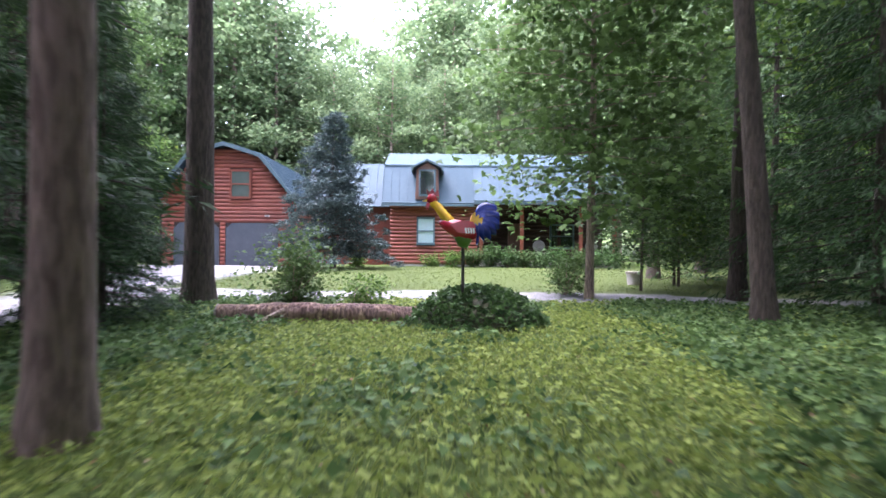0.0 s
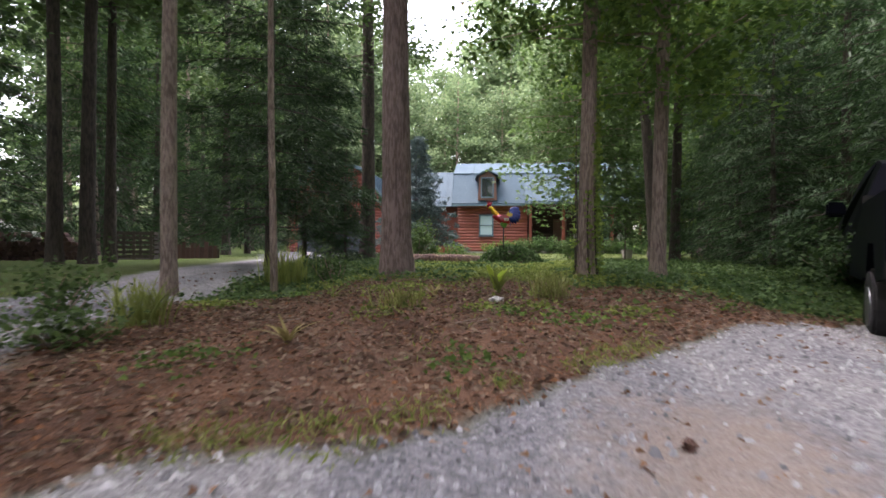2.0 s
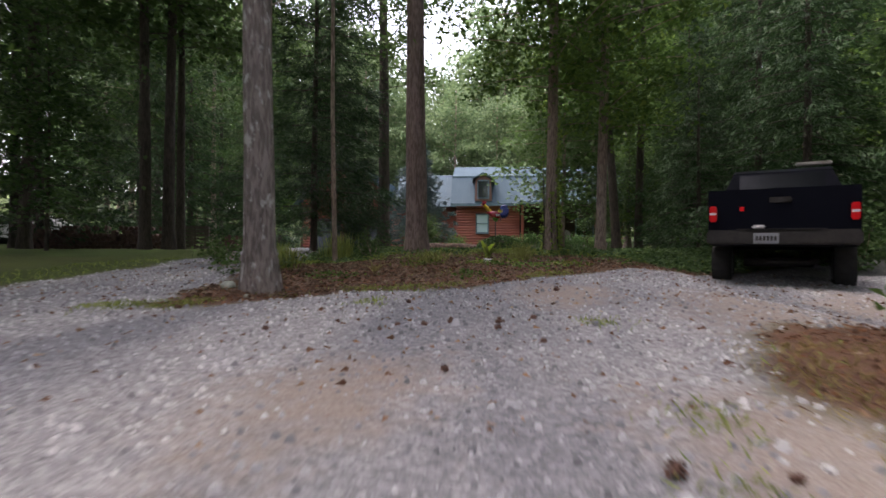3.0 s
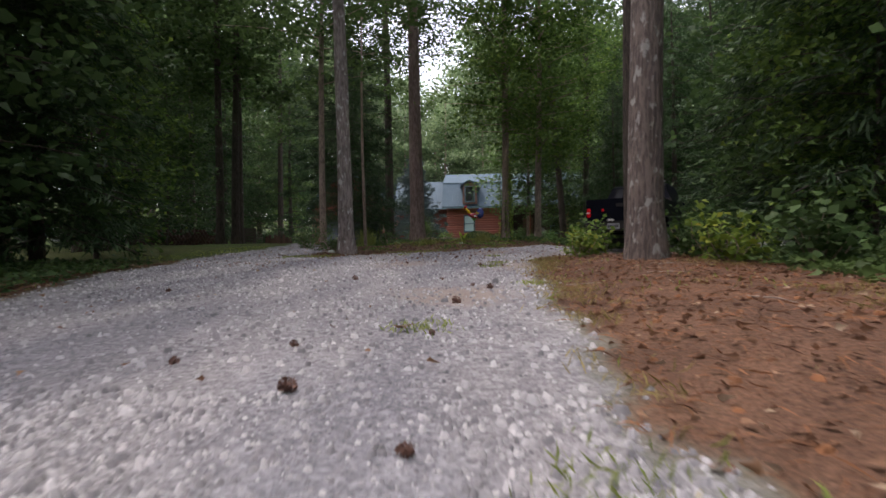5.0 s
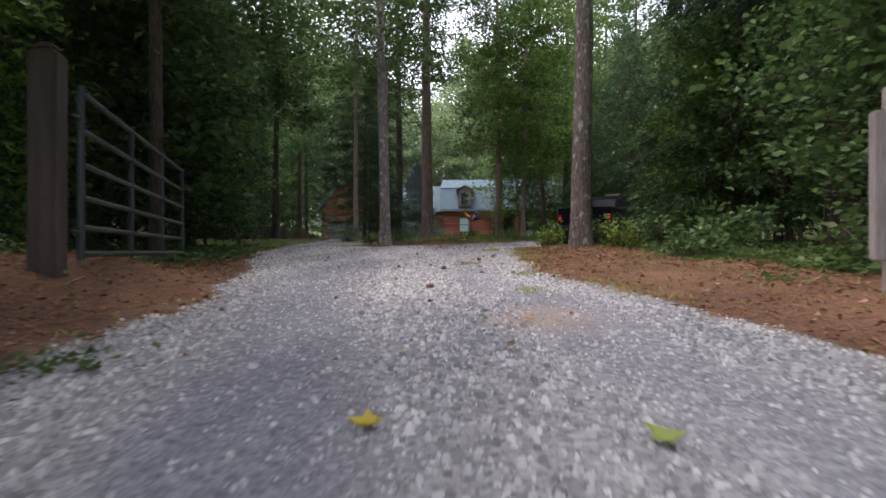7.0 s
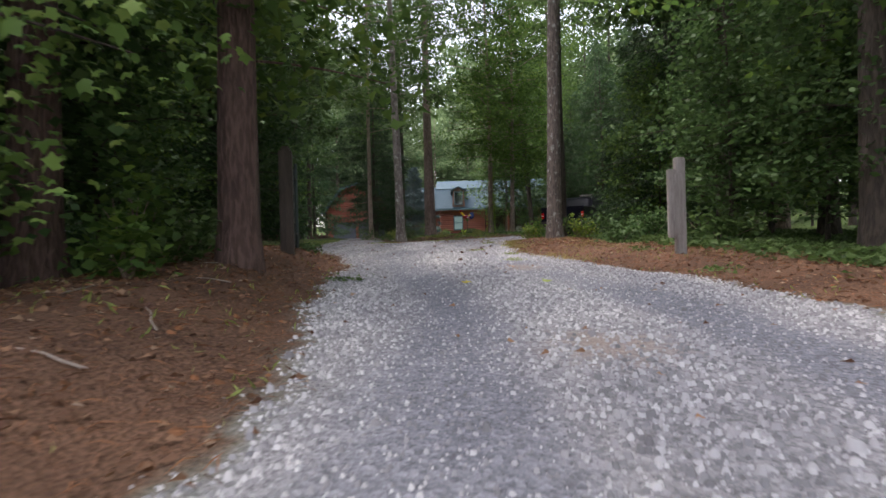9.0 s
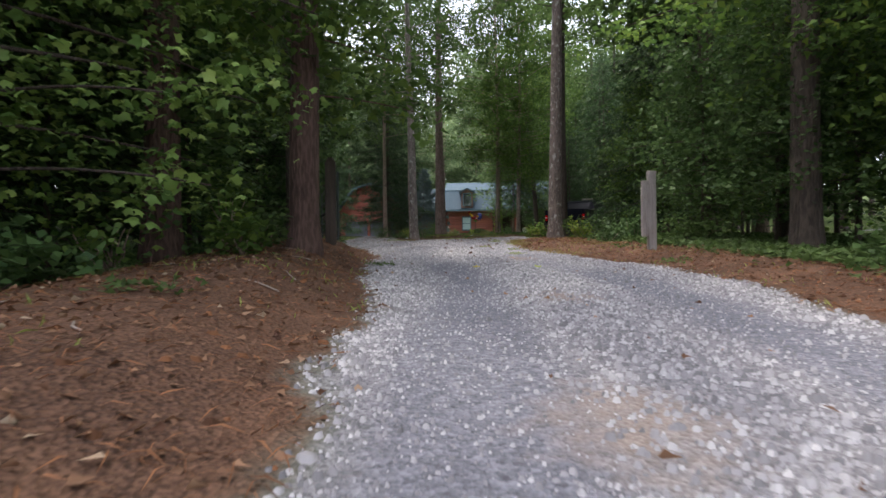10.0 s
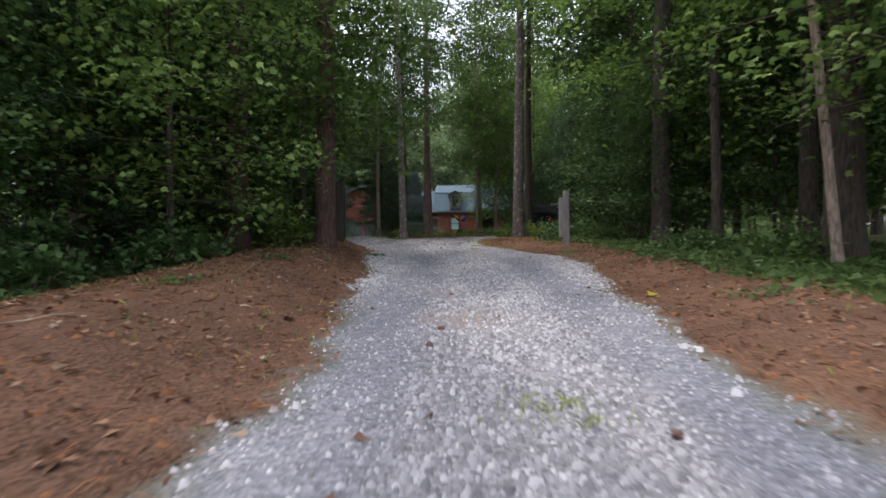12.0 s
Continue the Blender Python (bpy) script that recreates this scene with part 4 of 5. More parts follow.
plate(rooster, [(-0.44, 0.31), (-0.46, 0.24), (-0.43, 0.21), (-0.4, 0.28)], 0.02, 0)
for k in range(7):
    a0 = 1.35 - k * 0.33
    reach = 0.36 - 0.015 * k
    quill = []
    for s in np.linspace(0, 1, 8):
        a = a0 - 0.75 * s
        quill.append((0.1 + reach * s * math.cos(a) * 0.95, 0.06 + reach * s * math.sin(a) * 0.8, 0.035 + 0.01 * k, 0.03 + 0.085 * math.sin(np.pi * (0.1 + 0.8 * s))))
    add_shape(rooster, *blob(quill, 8), 2)
for k in range(3):
    plate(rooster, [(0.05 + 0.04 * k, 0.02), (0.09 + 0.045 * k, 0.16 - 0.02 * k), (0.13 + 0.045 * k, 0.19 - 0.03 * k), (0.12 + 0.04 * k, 0.03)], 0.1 - 0.015 * k, 1)
plate(rooster, [(-0.16, 0.04), (-0.02, 0.09), (0.1, 0.07), (0.13, 0.02), (0.04, -0.06), (-0.08, -0.06)], 0.152, 0)
for k in range(4):
    plate(rooster, [(0.0 + 0.03 * k, 0.0), (0.02 + 0.03 * k, 0.0), (0.03 + 0.03 * k, -0.06), (0.015 + 0.03 * k, -0.07)], 0.158, 4)
add_shape(rooster, *blob([(-0.12, -0.08, 0.02, 0.03), (-0.06, -0.12, 0.1, 0.1), (0.04, -0.14, 0.1, 0.1), (0.1, -0.1, 0.02, 0.03)]), 3)
pv, pf = tube([(-0.01, 0, -0.2), (-0.01, 0, -0.8), (-0.01, 0, -1.3)], (0.02, 0.02, 0.02), 8)
add_shape(rooster, pv, pf, 5)
bmesh.ops.recalc_face_normals(rooster, faces=rooster.faces)
rm = bpy.data.meshes.new("rooster_statue")
rooster.to_mesh(rm)
rooster.free()
for m in slots:
    rm.materials.append(m)
rob = tagged(new("rooster_statue", rm), "painted metal rooster in red, yellow and blue on a pole", "statue")
rob.location = (rx, ry, 1.2)


def leaf_patch(name, centres, rng, leaf, material, parent=None, up=0.8, lobed=False, label="", category="", kind="", width=0.8, ways=None):
    ob = new(name, mesh_of(name, *leaves(np.asarray(centres), rng, leaf, leaf * width, up, ways, lobed), material))
    if parent:
        ob.parent = parent
    return tagged(ob, label, category, kind=kind)


def bush(name, x, y, r, h, count, leaf, material, seed, label, category="shrub", flat=0.0):
    """A shrub: several stems and an uneven crown of leaves."""
    rng = np.random.default_rng(seed)
    ob = holder(name, (x, y, float(land(x, y))), label, category)
    stems, tips = [], []
    for k in range(9):
        a, s = rng.uniform(0, 6.28), rng.uniform(0.3, 0.95)
        end = np.array([r * s * math.cos(a), r * s * math.sin(a), h * rng.uniform(0.5, 0.95)])
        q = np.linspace(0, 1, 5)[:, None]
        stems.append(tube(end * q + (0, 0, -0.05) + np.sin(q * 3) * rng.normal(0, 0.04, 3), np.linspace(0.014, 0.004, 5), 5))
        tips += [end * f for f in np.linspace(0.35, 1.0, 6)]
    tips = np.array(tips)
    for stem in stems:
        shared("stem", mesh_of("stem", *stem, BARK_GREY, True), ob)
    pick = rng.integers(0, len(tips), count // 8)
    c = np.repeat(tips[pick] + rng.normal(0, 1, (len(pick), 3)) * (r * 0.28, r * 0.28, h * 0.16), 8, 0)
    c = c + rng.normal(0, leaf, c.shape)
    c[:, 2] = np.abs(c[:, 2]) + 0.02
    leaf_patch("foliage", c, rng, leaf, material, ob)
    return ob


rng = np.random.default_rng(11)
mound = holder("ivy_mound", (0.3, 6.7, float(land(0.3, 6.7))), "low stump mound smothered in green ivy", "ivy")
mound.scale = (0.85, 0.85, 0.8)
hv, hf = blob([(-0.85, 0, 0.05, 0.02), (-0.7, 0.02, 0.4, 0.2), (-0.35, 0.05, 0.6, 0.42), (0, 0.05, 0.68, 0.5), (0.4, 0.03, 0.6, 0.36), (0.8, 0, 0.4, 0.18), (1.0, 0, 0.05, 0.02)], 16)
shared("stump", mesh_of("stump", hv, hf, surface("earth", (0.03, 0.035, 0.015), (0.06, 0.06, 0.025), 5), True), mound)
a, u = rng.uniform(0, 6.28, 4200), np.sqrt(rng.uniform(0, 1, 4200))
c = np.stack([1.05 * u * np.cos(a), 0.78 * u * np.sin(a), 0.53 * (1 - u ** 2.2) + rng.uniform(0, 0.09, 4200) + 0.03 * np.sin(9 * a)], -1)
leaf_patch("ivy", c, rng, 0.085, IVY, mound, 0.6, True)

# fallen log
log_v, n_log = [], 16
xs = np.linspace(-2.95, -0.42, 22)
lr = 0.125 + 0.012 * np.sin(xs * 5) + 0.008 * np.sin(xs * 13)
pts = np.stack([xs, 6.85 + 0.03 * np.sin(xs * 2), float(land(-1.7, 6.85)) + 0.11 + 0.015 * np.sin(xs * 3)], -1)
v, f = tube(pts, lr, 12, 0.03, rng)
fallen = holder("fallen_log", (0, 0, 0), "weathered fallen log with peeling bark on the grass", "log")
shared("stem", mesh_of("stem", v, f, bark("peeling_bark", (0.09, 0.055, 0.05), (0.3, 0.2, 0.16), (0.42, 0.3, 0.2)), True), fallen)
for xe, re in ((-2.95, 0.12), (-0.42, 0.125)):
    bm = bmesh.new()
    bmesh.ops.create_cone(bm, cap_ends=True, segments=12, radius1=re, radius2=re * 0.97, depth=0.02, matrix=pose(xe, 6.85 + 0.03 * math.sin(xe * 2), float(land(-1.7, 6.85)) + 0.11 + 0.015 * math.sin(xe * 3), 0, 90, 0))
    part("sawn_end", bm, WEATHERED, fallen)
bm = bmesh.new()
v, f = tube([(-2.1, 6.78, 0.18), (-2.35, 6.5, 0.05), (-2.6, 6.3, 0.03)], (0.03, 0.02, 0.01), 6)
shared("branch_stub", mesh_of("branch_stub", v, f, BARK_GREY, True), fallen)

# hedge under the porch and planting by the wall
for k, hx in enumerate(np.arange(1.5, 8.8, 0.85)):
    bush("hedge_shrub", float(hx), 26.3 + 0.1 * math.sin(k * 2.1), 0.62, 0.85 + 0.08 * math.sin(k * 1.7), 1500, 0.1, IVY if k % 3 else LEAF_WOOD, 100 + k, "clipped green hedge shrub before the porch")
bush("border_shrub", 0.5, 26.6, 0.55, 0.75, 1000, 0.11, LEAF_MAPLE, 120, "light green shrub under the window")
bush("border_shrub", -0.6, 26.9, 0.5, 0.55, 800, 0.1, LEAF_MAPLE, 121, "low light green shrub by the log wall")
bush("border_shrub", -4.2, 26.0, 0.5, 0.6, 700, 0.12, LEAF_MAPLE, 122, "yellow-green border plant beside the spruce")
bush("hardy_bush", -2.5, 8.6, 0.75, 1.15, 2600, 0.07, LEAF_WOOD, 123, "loose leafy bush behind the fallen log")
bush("hardy_bush", -1.4, 8.0, 0.5, 0.45, 1000, 0.06, LEAF_MAPLE, 124, "low weedy bush behind the fallen log")
bush("lawn_bush", 2.4, 11.0, 0.6, 0.75, 2000, 0.06, LEAF_WOOD, 125, "rounded green bush beside the slender maple")
for k, (bx, by, br, bh, bl, mt) in enumerate(((3.4, -10.6, 0.36, 0.46, 0.09, FRESH), (4.0, -11.2, 0.5, 0.6, 0.11, LEAF_DARK), (2.1, -9.0, 0.25, 0.36, 0.08, FRESH), (2.35, -8.4, 0.32, 0.45, 0.09, LEAF_MAPLE), (3.6, -9.4, 0.6, 0.6, 0.09, LEAF_DARK), (4.3, -13.0, 0.7, 0.6, 0.1, LEAF_DARK), (3.4, -14.2, 0.5, 0.3, 0.09, LEAF_DARK), (4.4, -16.2, 0.8, 0.5, 0.1, LEAF_WOOD), (-2.1, -21.6, 0.2, 0.36, 0.1, LEAF_MAPLE), (-2.5, -20.4, 0.4, 0.5, 0.1, LEAF_WOOD), (-3.6, -18.2, 0.6, 0.5, 0.1, LEAF_DARK), (4.6, -21.6, 0.6, 0.32, 0.1, LEAF_DARK), (5.1, -23.2, 0.6, 0.4, 0.11, LEAF_WOOD), (-3.2, -23.6, 0.6, 0.5, 0.1, LEAF_DARK), (-3.7, -25.0, 0.55, 0.5, 0.1, LEAF_DARK), (-3.3, -23.9, 0.5, 0.45, 0.1, LEAF_DARK), (-4.2, -26.2, 0.7, 0.6, 0.11, LEAF_DARK), (-3.9, -27.6, 0.6, 0.5, 0.1, LEAF_DARK), (-4.2, -2.6, 0.5, 0.45, 0.07, LEAF_WOOD), (-3.2, -3.8, 0.5, 0.3, 0.06, LEAF_WOOD), (-2.6, 0.9, 0.5, 0.5, 0.06, LEAF_WOOD), (5.4, 1.4, 0.9, 0.8, 0.09, LEAF_DARK), (6.8, -0.2, 1.0, 1.1, 0.1, LEAF_DARK))):
    bush("wild_shrub", bx, by, br, bh, int(200 + 1400 * br * br), bl, mt, 140 + k, ("light leafy shrub on the pine straw", "dark leafy shrub at the wood's edge")[mt == LEAF_DARK])


def clump(name, x, y, blades, length, width, material, seed, label, lean=0.7, foot=0.01):
    """A tuft of arching blades, each a part."""
    rng = np.random.default_rng(seed)
    ob = holder(name, (x, y, float(land(x, y))), label, "plant")
    for k in range(blades):
        a, ln = rng.uniform(0, 6.28), length * rng.uniform(0.6, 1.1)
        s = np.linspace(0, 1, 6)
        out = lean * rng.uniform(0.4, 1.2)
        mid = np.stack([np.cos(a) * out * ln * s ** 1.5, np.sin(a) * out * ln * s ** 1.5, ln * (s - 0.35 * out * s ** 2)], -1)
        mid[:, :2] += rng.normal(0, foot, 2)
        side = np.array([-np.sin(a), np.cos(a), 0]) * width
        wide = (np.sin(np.pi * np.clip(s * 0.92 + 0.06, 0, 1)) ** 0.8)[:, None]
        v = np.concatenate([mid - side * wide, mid + side * wide])
        f = [(q, q + 1, q + 7, q + 6) for q in range(5)]
        shared("blade", mesh_of("blade", v, f, material, True), ob)
    return ob


OLIVE = leafy("olive_blades", (0.13, 0.16, 0.04), (0.27, 0.29, 0.09), 0.35)
HOSTA = leafy("pale_hosta", (0.36, 0.5, 0.07), (0.46, 0.6, 0.1), 0.45)
DRY = leafy("dry_blades", (0.22, 0.19, 0.07), (0.34, 0.3, 0.12), 0.3)
clump("lily_clump", 0.02, -0.9, 16, 0.32, 0.022, GRASS, 61, "yellow-green lily tuft on the straw")
clump("hosta", 0.0, -0.8, 6, 0.4, 0.07, HOSTA, 62, "single pale broad-leaved plant in the straw", 0.4)
clump("lily_clump", -0.72, -1.25, 14, 0.2, 0.014, DRY, 63, "dry yellowing tuft on the pine straw", 1.0)
clump("lily_clump", -1.5, -3.6, 18, 0.24, 0.013, DRY, 64, "dry straw-coloured tuft on the needles", 1.2)
clump("lily_clump", -1.95, -1.2, 12, 0.2, 0.013, GRASS, 65, "small green tuft on the pine straw", 1.0)
clump("grass_tuft", 0.58, -1.35, 210, 0.4, 0.004, OLIVE, 66, "thin grass tuft at the straw's edge", 0.7, 0.13)
clump("grass_tuft", -0.95, -2.1, 110, 0.28, 0.005, OLIVE, 67, "thin grass tuft on the pine straw", 0.8, 0.1)
clump("grass_tuft", -3.0, -3.1, 110, 0.45, 0.009, GRASS, 68, "long grass tuft beside the side drive", 0.6, 0.1)
clump("grass_tuft", -3.35, 0.8, 170, 0.7, 0.009, GRASS, 69, "tall bright grass tuft beside the thin sapling", 0.35, 0.16)

bush("maple_sapling", -2.75, -20.7, 0.4, 0.85, 260, 0.11, LEAF_MAPLE, 91, "bright green maple sapling on the straw bank", "sapling")
bush("maple_sapling", -3.2, -22.0, 0.35, 0.6, 160, 0.1, LEAF_MAPLE, 92, "small maple sapling on the shaded bank", "sapling")
# a crumpled scrap of white plastic on the straw
bm = bmesh.new()
bmesh.ops.create_icosphere(bm, subdivisions=3, radius=0.065)
for v in bm.verts:
    bump_by = 1 + 0.35 * math.sin(v.co.x * 70 + v.co.z * 40) * math.sin(v.co.y * 60 + 1) + 0.2 * math.sin(v.co.x * 130 - v.co.y * 90)
    v.co = Vector((v.co.x * 1.2 * bump_by, v.co.y * 0.8 * bump_by, 0.03 + v.co.z * 0.45 * bump_by))
scrap_mesh = bpy.data.meshes.new("plastic_scrap")
bm.to_mesh(scrap_mesh)
bm.free()
scrap_mesh.materials.append(surface("white_plastic", (0.62, 0.62, 0.62), (0.82, 0.82, 0.82), 20, rough=0.5))
scrap = tagged(new("plastic_scrap", scrap_mesh), "crumpled white plastic scrap lying on pine straw", "litter")
scrap.matrix_world = pose(0.0, -1.55, float(land(0.0, -1.55)), 0, 0, 25)
# ivy up the trunk: two runs of leafy stems up its sides, thin across its face
FRESH_IVY = leafy("fresh_ivy", (0.15, 0.24, 0.045), (0.32, 0.42, 0.09), 0.35)
climbing = holder("climbing_ivy", (1.31, 0.85, float(land(1.31, 0.85))), "fresh green ivy climbing a tree trunk", "ivy")
for k, (a0, top, count) in enumerate(((3.5, 2.3, 70), (5.7, 3.1, 420), (6.4, 2.4, 330), (4.9, 1.3, 60), (2.8, 1.6, 80))):
    z = np.linspace(0, top, 12)
    a = a0 + 0.16 * np.sin(z * 2.3 + k)
    r = 0.15 * (1 - 0.02 * z) + 0.04 * np.exp(-z / 0.2)
    run = np.stack([r * np.cos(a) - 0.006 * z, r * np.sin(a), z], -1)
    stem = shared("vine_stem", mesh_of("vine_stem", *tube(run, 0.012 - 0.002 * z, 5), BARK_DARK, True), climbing)
    u = rng.uniform(0, 1, count) ** 0.85 * top
    at = np.stack([np.interp(u, z, run[:, q]) for q in range(3)], -1)
    out = np.stack([np.cos(a0 + 0 * u), np.sin(a0 + 0 * u), 0 * u], -1)
    at += out * rng.uniform(0.0, 0.06, count)[:, None] + rng.normal(0, 0.032, (count, 3))
    shared("leaves", mesh_of("leaves", *leaves(at, rng, 0.075, 0.06, 0.2, None, True), FRESH_IVY), climbing)

# ---- the pickup ----
PAINT = tree_of("black_car_paint")[0]
cp = PAINT.node_tree.nodes["Principled BSDF"]
cp.inputs["Base Color"].default_value, cp.inputs["Roughness"].default_value = (0.006, 0.007, 0.012, 1), 0.45
cp.inputs["Specular IOR Level"].default_value = 0.05
TINTED = tree_of("tinted_glass")[0]
tp = TINTED.node_tree.nodes["Principled BSDF"]
tp.inputs["Base Color"].default_value, tp.inputs["Roughness"].default_value = (0.006, 0.008, 0.01, 1), 0.15
tp.inputs["Specular IOR Level"].default_value = 0.2
RUBBER = surface("tyre_rubber", (0.012, 0.012, 0.012), (0.03, 0.03, 0.03), 12, (1, 1, 1), 0.85)
CHROME = surface("dull_chrome", (0.25, 0.25, 0.27), (0.35, 0.35, 0.37), 4, (1, 1, 1), 0.35, 0.9, 0.05)
# red for unlit lamps and the badge, brightened by a faint added glow
GLOW_RED = tree_of("glowing_red_glass")[0]
lp = GLOW_RED.node_tree.nodes["Principled BSDF"]
lp.inputs["Base Color"].default_value, lp.inputs["Roughness"].default_value = (0.3, 0.008, 0.012, 1), 0.12
lp.inputs["Emission Color"].default_value, lp.inputs["Emission Strength"].default_value = (1, 0.02, 0.02, 1), 0.12
PLATE = surface("plate_white", (0.25, 0.26, 0.28), (0.33, 0.34, 0.36), 8)
truck = holder("pickup_truck", (4.18, -2.73, -0.5), "black pickup truck parked on the gravel", "truck", turn=-27)

W = 0.95
part("bed", prism([(0, 0.55), (0, 1.28), (1.75, 1.28), (1.75, 0.5), (1.35, 0.5), (1.2, 0.85), (0.75, 0.85), (0.6, 0.5)], -W, W, "x"), PAINT, truck)
part("bed_floor", box(-W + 0.1, W - 0.1, 0.05, 1.7, 1.1, 1.2), RUBBER, truck)
bm = prism([(1.78, 0.45), (1.78, 1.3), (1.95, 1.72), (2.3, 1.8), (3.6, 1.8), (4.2, 1.32), (5.4, 1.2), (5.55, 0.9), (5.5, 0.45), (4.95, 0.45), (4.8, 0.85), (4.3, 0.85), (4.1, 0.45)], -W + 0.02, W - 0.02, "x")
for q in bm.verts:
    if q.co.z > 1.5:
        q.co.x *= 0.8
part("cab", bm, PAINT, truck)
part("rear_glass", prism([(1.8, 1.36), (1.93, 1.68), (1.95, 1.68), (1.83, 1.36)], -0.64, 0.64, "x"), TINTED, truck)
gate = part("tailgate", box(-W + 0.16, W - 0.16, -0.03, 0.0, 0.64, 1.27, 0.012), PAINT, truck)
part("gate_handle", box(-0.14, 0.14, -0.05, -0.03, 1.08, 1.16, 0.01), IRON, gate)
part("gate_badge", box(-0.52, -0.46, -0.036, -0.03, 0.98, 1.04), GLOW_RED, gate, "small red badge given a faint glow")
bumper = part("bumper", box(-W, W, -0.2, 0.0, 0.52, 0.72, 0.03), IRON, truck)
part("step_pad", box(-0.55, 0.55, -0.19, -0.04, 0.72, 0.735), RUBBER, bumper)
plt = part("number_plate", box(-0.33, -0.01, -0.215, -0.2, 0.535, 0.675, 0.006), PLATE, truck, "pale number plate")
for k in range(6):
    part("plate_bar", box(-0.3 + 0.046 * k, -0.27 + 0.046 * k, -0.219, -0.215, 0.575, 0.635), IRON, plt)
part("rear_bar", prism([(1.75, 1.28), (1.75, 1.36), (1.7, 1.36), (1.7, 1.28)], -W, W, "x"), IRON, truck)
part("roof_light_bar", box(0.2, 0.75, 1.98, 2.08, 1.8, 1.86, 0.02), CONCRETE, truck, "pale roof light bar")
part("white_cup", box(-0.35, -0.18, -0.17, -0.08, 0.735, 0.785, 0.02), WHITE, truck, "white scrap lying on the bumper")
for s in (-1, 1):
    lamp = part("tail_lamp", box(s * (W - 0.07) - 0.05, s * (W - 0.07) + 0.05, -0.04, 0.06, 0.84, 1.06, 0.015), GLOW_RED, truck, "red tail lamp")
    part("reversing_lens", box(s * (W - 0.07) - 0.045, s * (W - 0.07) + 0.045, -0.046, -0.04, 0.935, 0.965), WHITE, lamp)
    part("mirror", box(s * (W + 0.14) - 0.12, s * (W + 0.14) + 0.12, 3.5, 3.6, 1.22, 1.42, 0.03), PAINT, truck)
    for wy in (0.98, 4.55):
        bm = bmesh.new()
        bmesh.ops.create_cone(bm, cap_ends=True, segments=24, radius1=0.39, radius2=0.39, depth=0.27, matrix=pose(s * (W - 0.15), wy, 0.39, 0, 90, 0))
        bmesh.ops.bevel(bm, geom=[e for e in bm.edges if len({round(v.co.x, 3) for v in e.verts}) == 1], offset=0.03, segments=2, affect="EDGES")
        wheel = part("wheel", bm, RUBBER, truck)
        bm = bmesh.new()
        bmesh.ops.create_cone(bm, cap_ends=True, segments=20, radius1=0.23, radius2=0.2, depth=0.28, matrix=pose(s * (W - 0.145), wy, 0.39, 0, 90 * s, 0))
        part("rim", bm, CHROME, wheel)
for piece in truck.children:
    if not piece.name.startswith("wheel"):
        piece.location.z, piece.scale = 0.13, (0.97, 1.0, 1.07)
v, f = tube([(-0.5, 0.95, 0.42), (0.5, 0.95, 0.42)], (0.07, 0.07), 10)
shared("axle", mesh_of("axle", v, f, IRON, True), truck)
v, f = tube([(0.45, 1.2, 0.36), (0.5, 0.0, 0.36), (0.5, -0.06, 0.34)], (0.035, 0.035, 0.035), 10)
shared("tailpipe", mesh_of("tailpipe", v, f, CHROME, True), truck)

# ---- sign post, gate, woodpile, distant vehicles ----
zb = float(land(3.14, -17.95))
post = holder("sign_post", (3.14, -17.95, zb), "weathered grey wooden post with a plank fixed to it", "post", turn=8)
part("upright", box(-0.065, 0.065, -0.05, 0.05, -0.2, 1.3, 0.012), WEATHERED, post)
part("plank", box(-0.17, -0.067, -0.045, 0.03, 0.22, 1.14, 0.012), WEATHERED, post)
part("batten", box(-0.1, 0.02, -0.075, -0.05, 0.26, 1.08, 0.01), WEATHERED, post)
WEATHERED_DARK = surface("brown_weathered_wood", (0.05, 0.04, 0.034), (0.125, 0.1, 0.083), 5, (3, 3, 0.3), 0.9, 0, 0.5)
GATE_GREEN = surface("green_gate_paint", (0.03, 0.045, 0.045), (0.065, 0.09, 0.088), 8, (1, 1, 1), 0.5, 0.3)
GX, GYY, GA = -2.07, -18.05, 110.9
gate_v = holder("tube_gate", (GX, GYY, float(land(-2.7, -16.3)) + 0.04), "long grey-green tubular farm gate swung open", "gate", turn=GA)
for k, zz in enumerate((0.1, 0.28, 0.48, 0.7, 0.93, 1.18)):
    v, f = tube([(0.03, 0, zz), (1.8, 0, zz), (3.66, 0, zz)], (0.02, 0.02, 0.02), 8)
    shared("rail", mesh_of("rail", v, f, GATE_GREEN, True), gate_v)
for xx in (0.0, 1.22, 2.44, 3.68):
    v, f = tube([(xx, 0, 0.06), (xx, 0, 0.6), (xx, 0, 1.22)], (0.024, 0.024, 0.024), 8)
    shared("stile", mesh_of("stile", v, f, GATE_GREEN, True), gate_v)
for zz in (0.25, 1.0):
    v, f = tube([(-0.12, 0.02, zz), (-0.04, 0, zz), (0.0, 0, zz)], (0.012, 0.012, 0.012), 6)
    shared("hinge", mesh_of("hinge", v, f, IRON, True), gate_v)
hinge_post = holder("gate_post", (-2.14, -18.24, float(land(-2.14, -18.24))), "stout weathered wooden post that carries the gate", "post", turn=12)
part("upright", box(-0.085, 0.085, -0.08, 0.08, -0.3, 1.38, 0.02), WEATHERED_DARK, hinge_post)
part("worn_top", box(-0.06, 0.06, -0.055, 0.055, 1.38, 1.43, 0.02), WEATHERED_DARK, hinge_post)
pile = holder("woodpile", (-12.7, 6.1, float(land(-12.7, 6.1))), "long stack of split reddish firewood", "woodpile", turn=25)
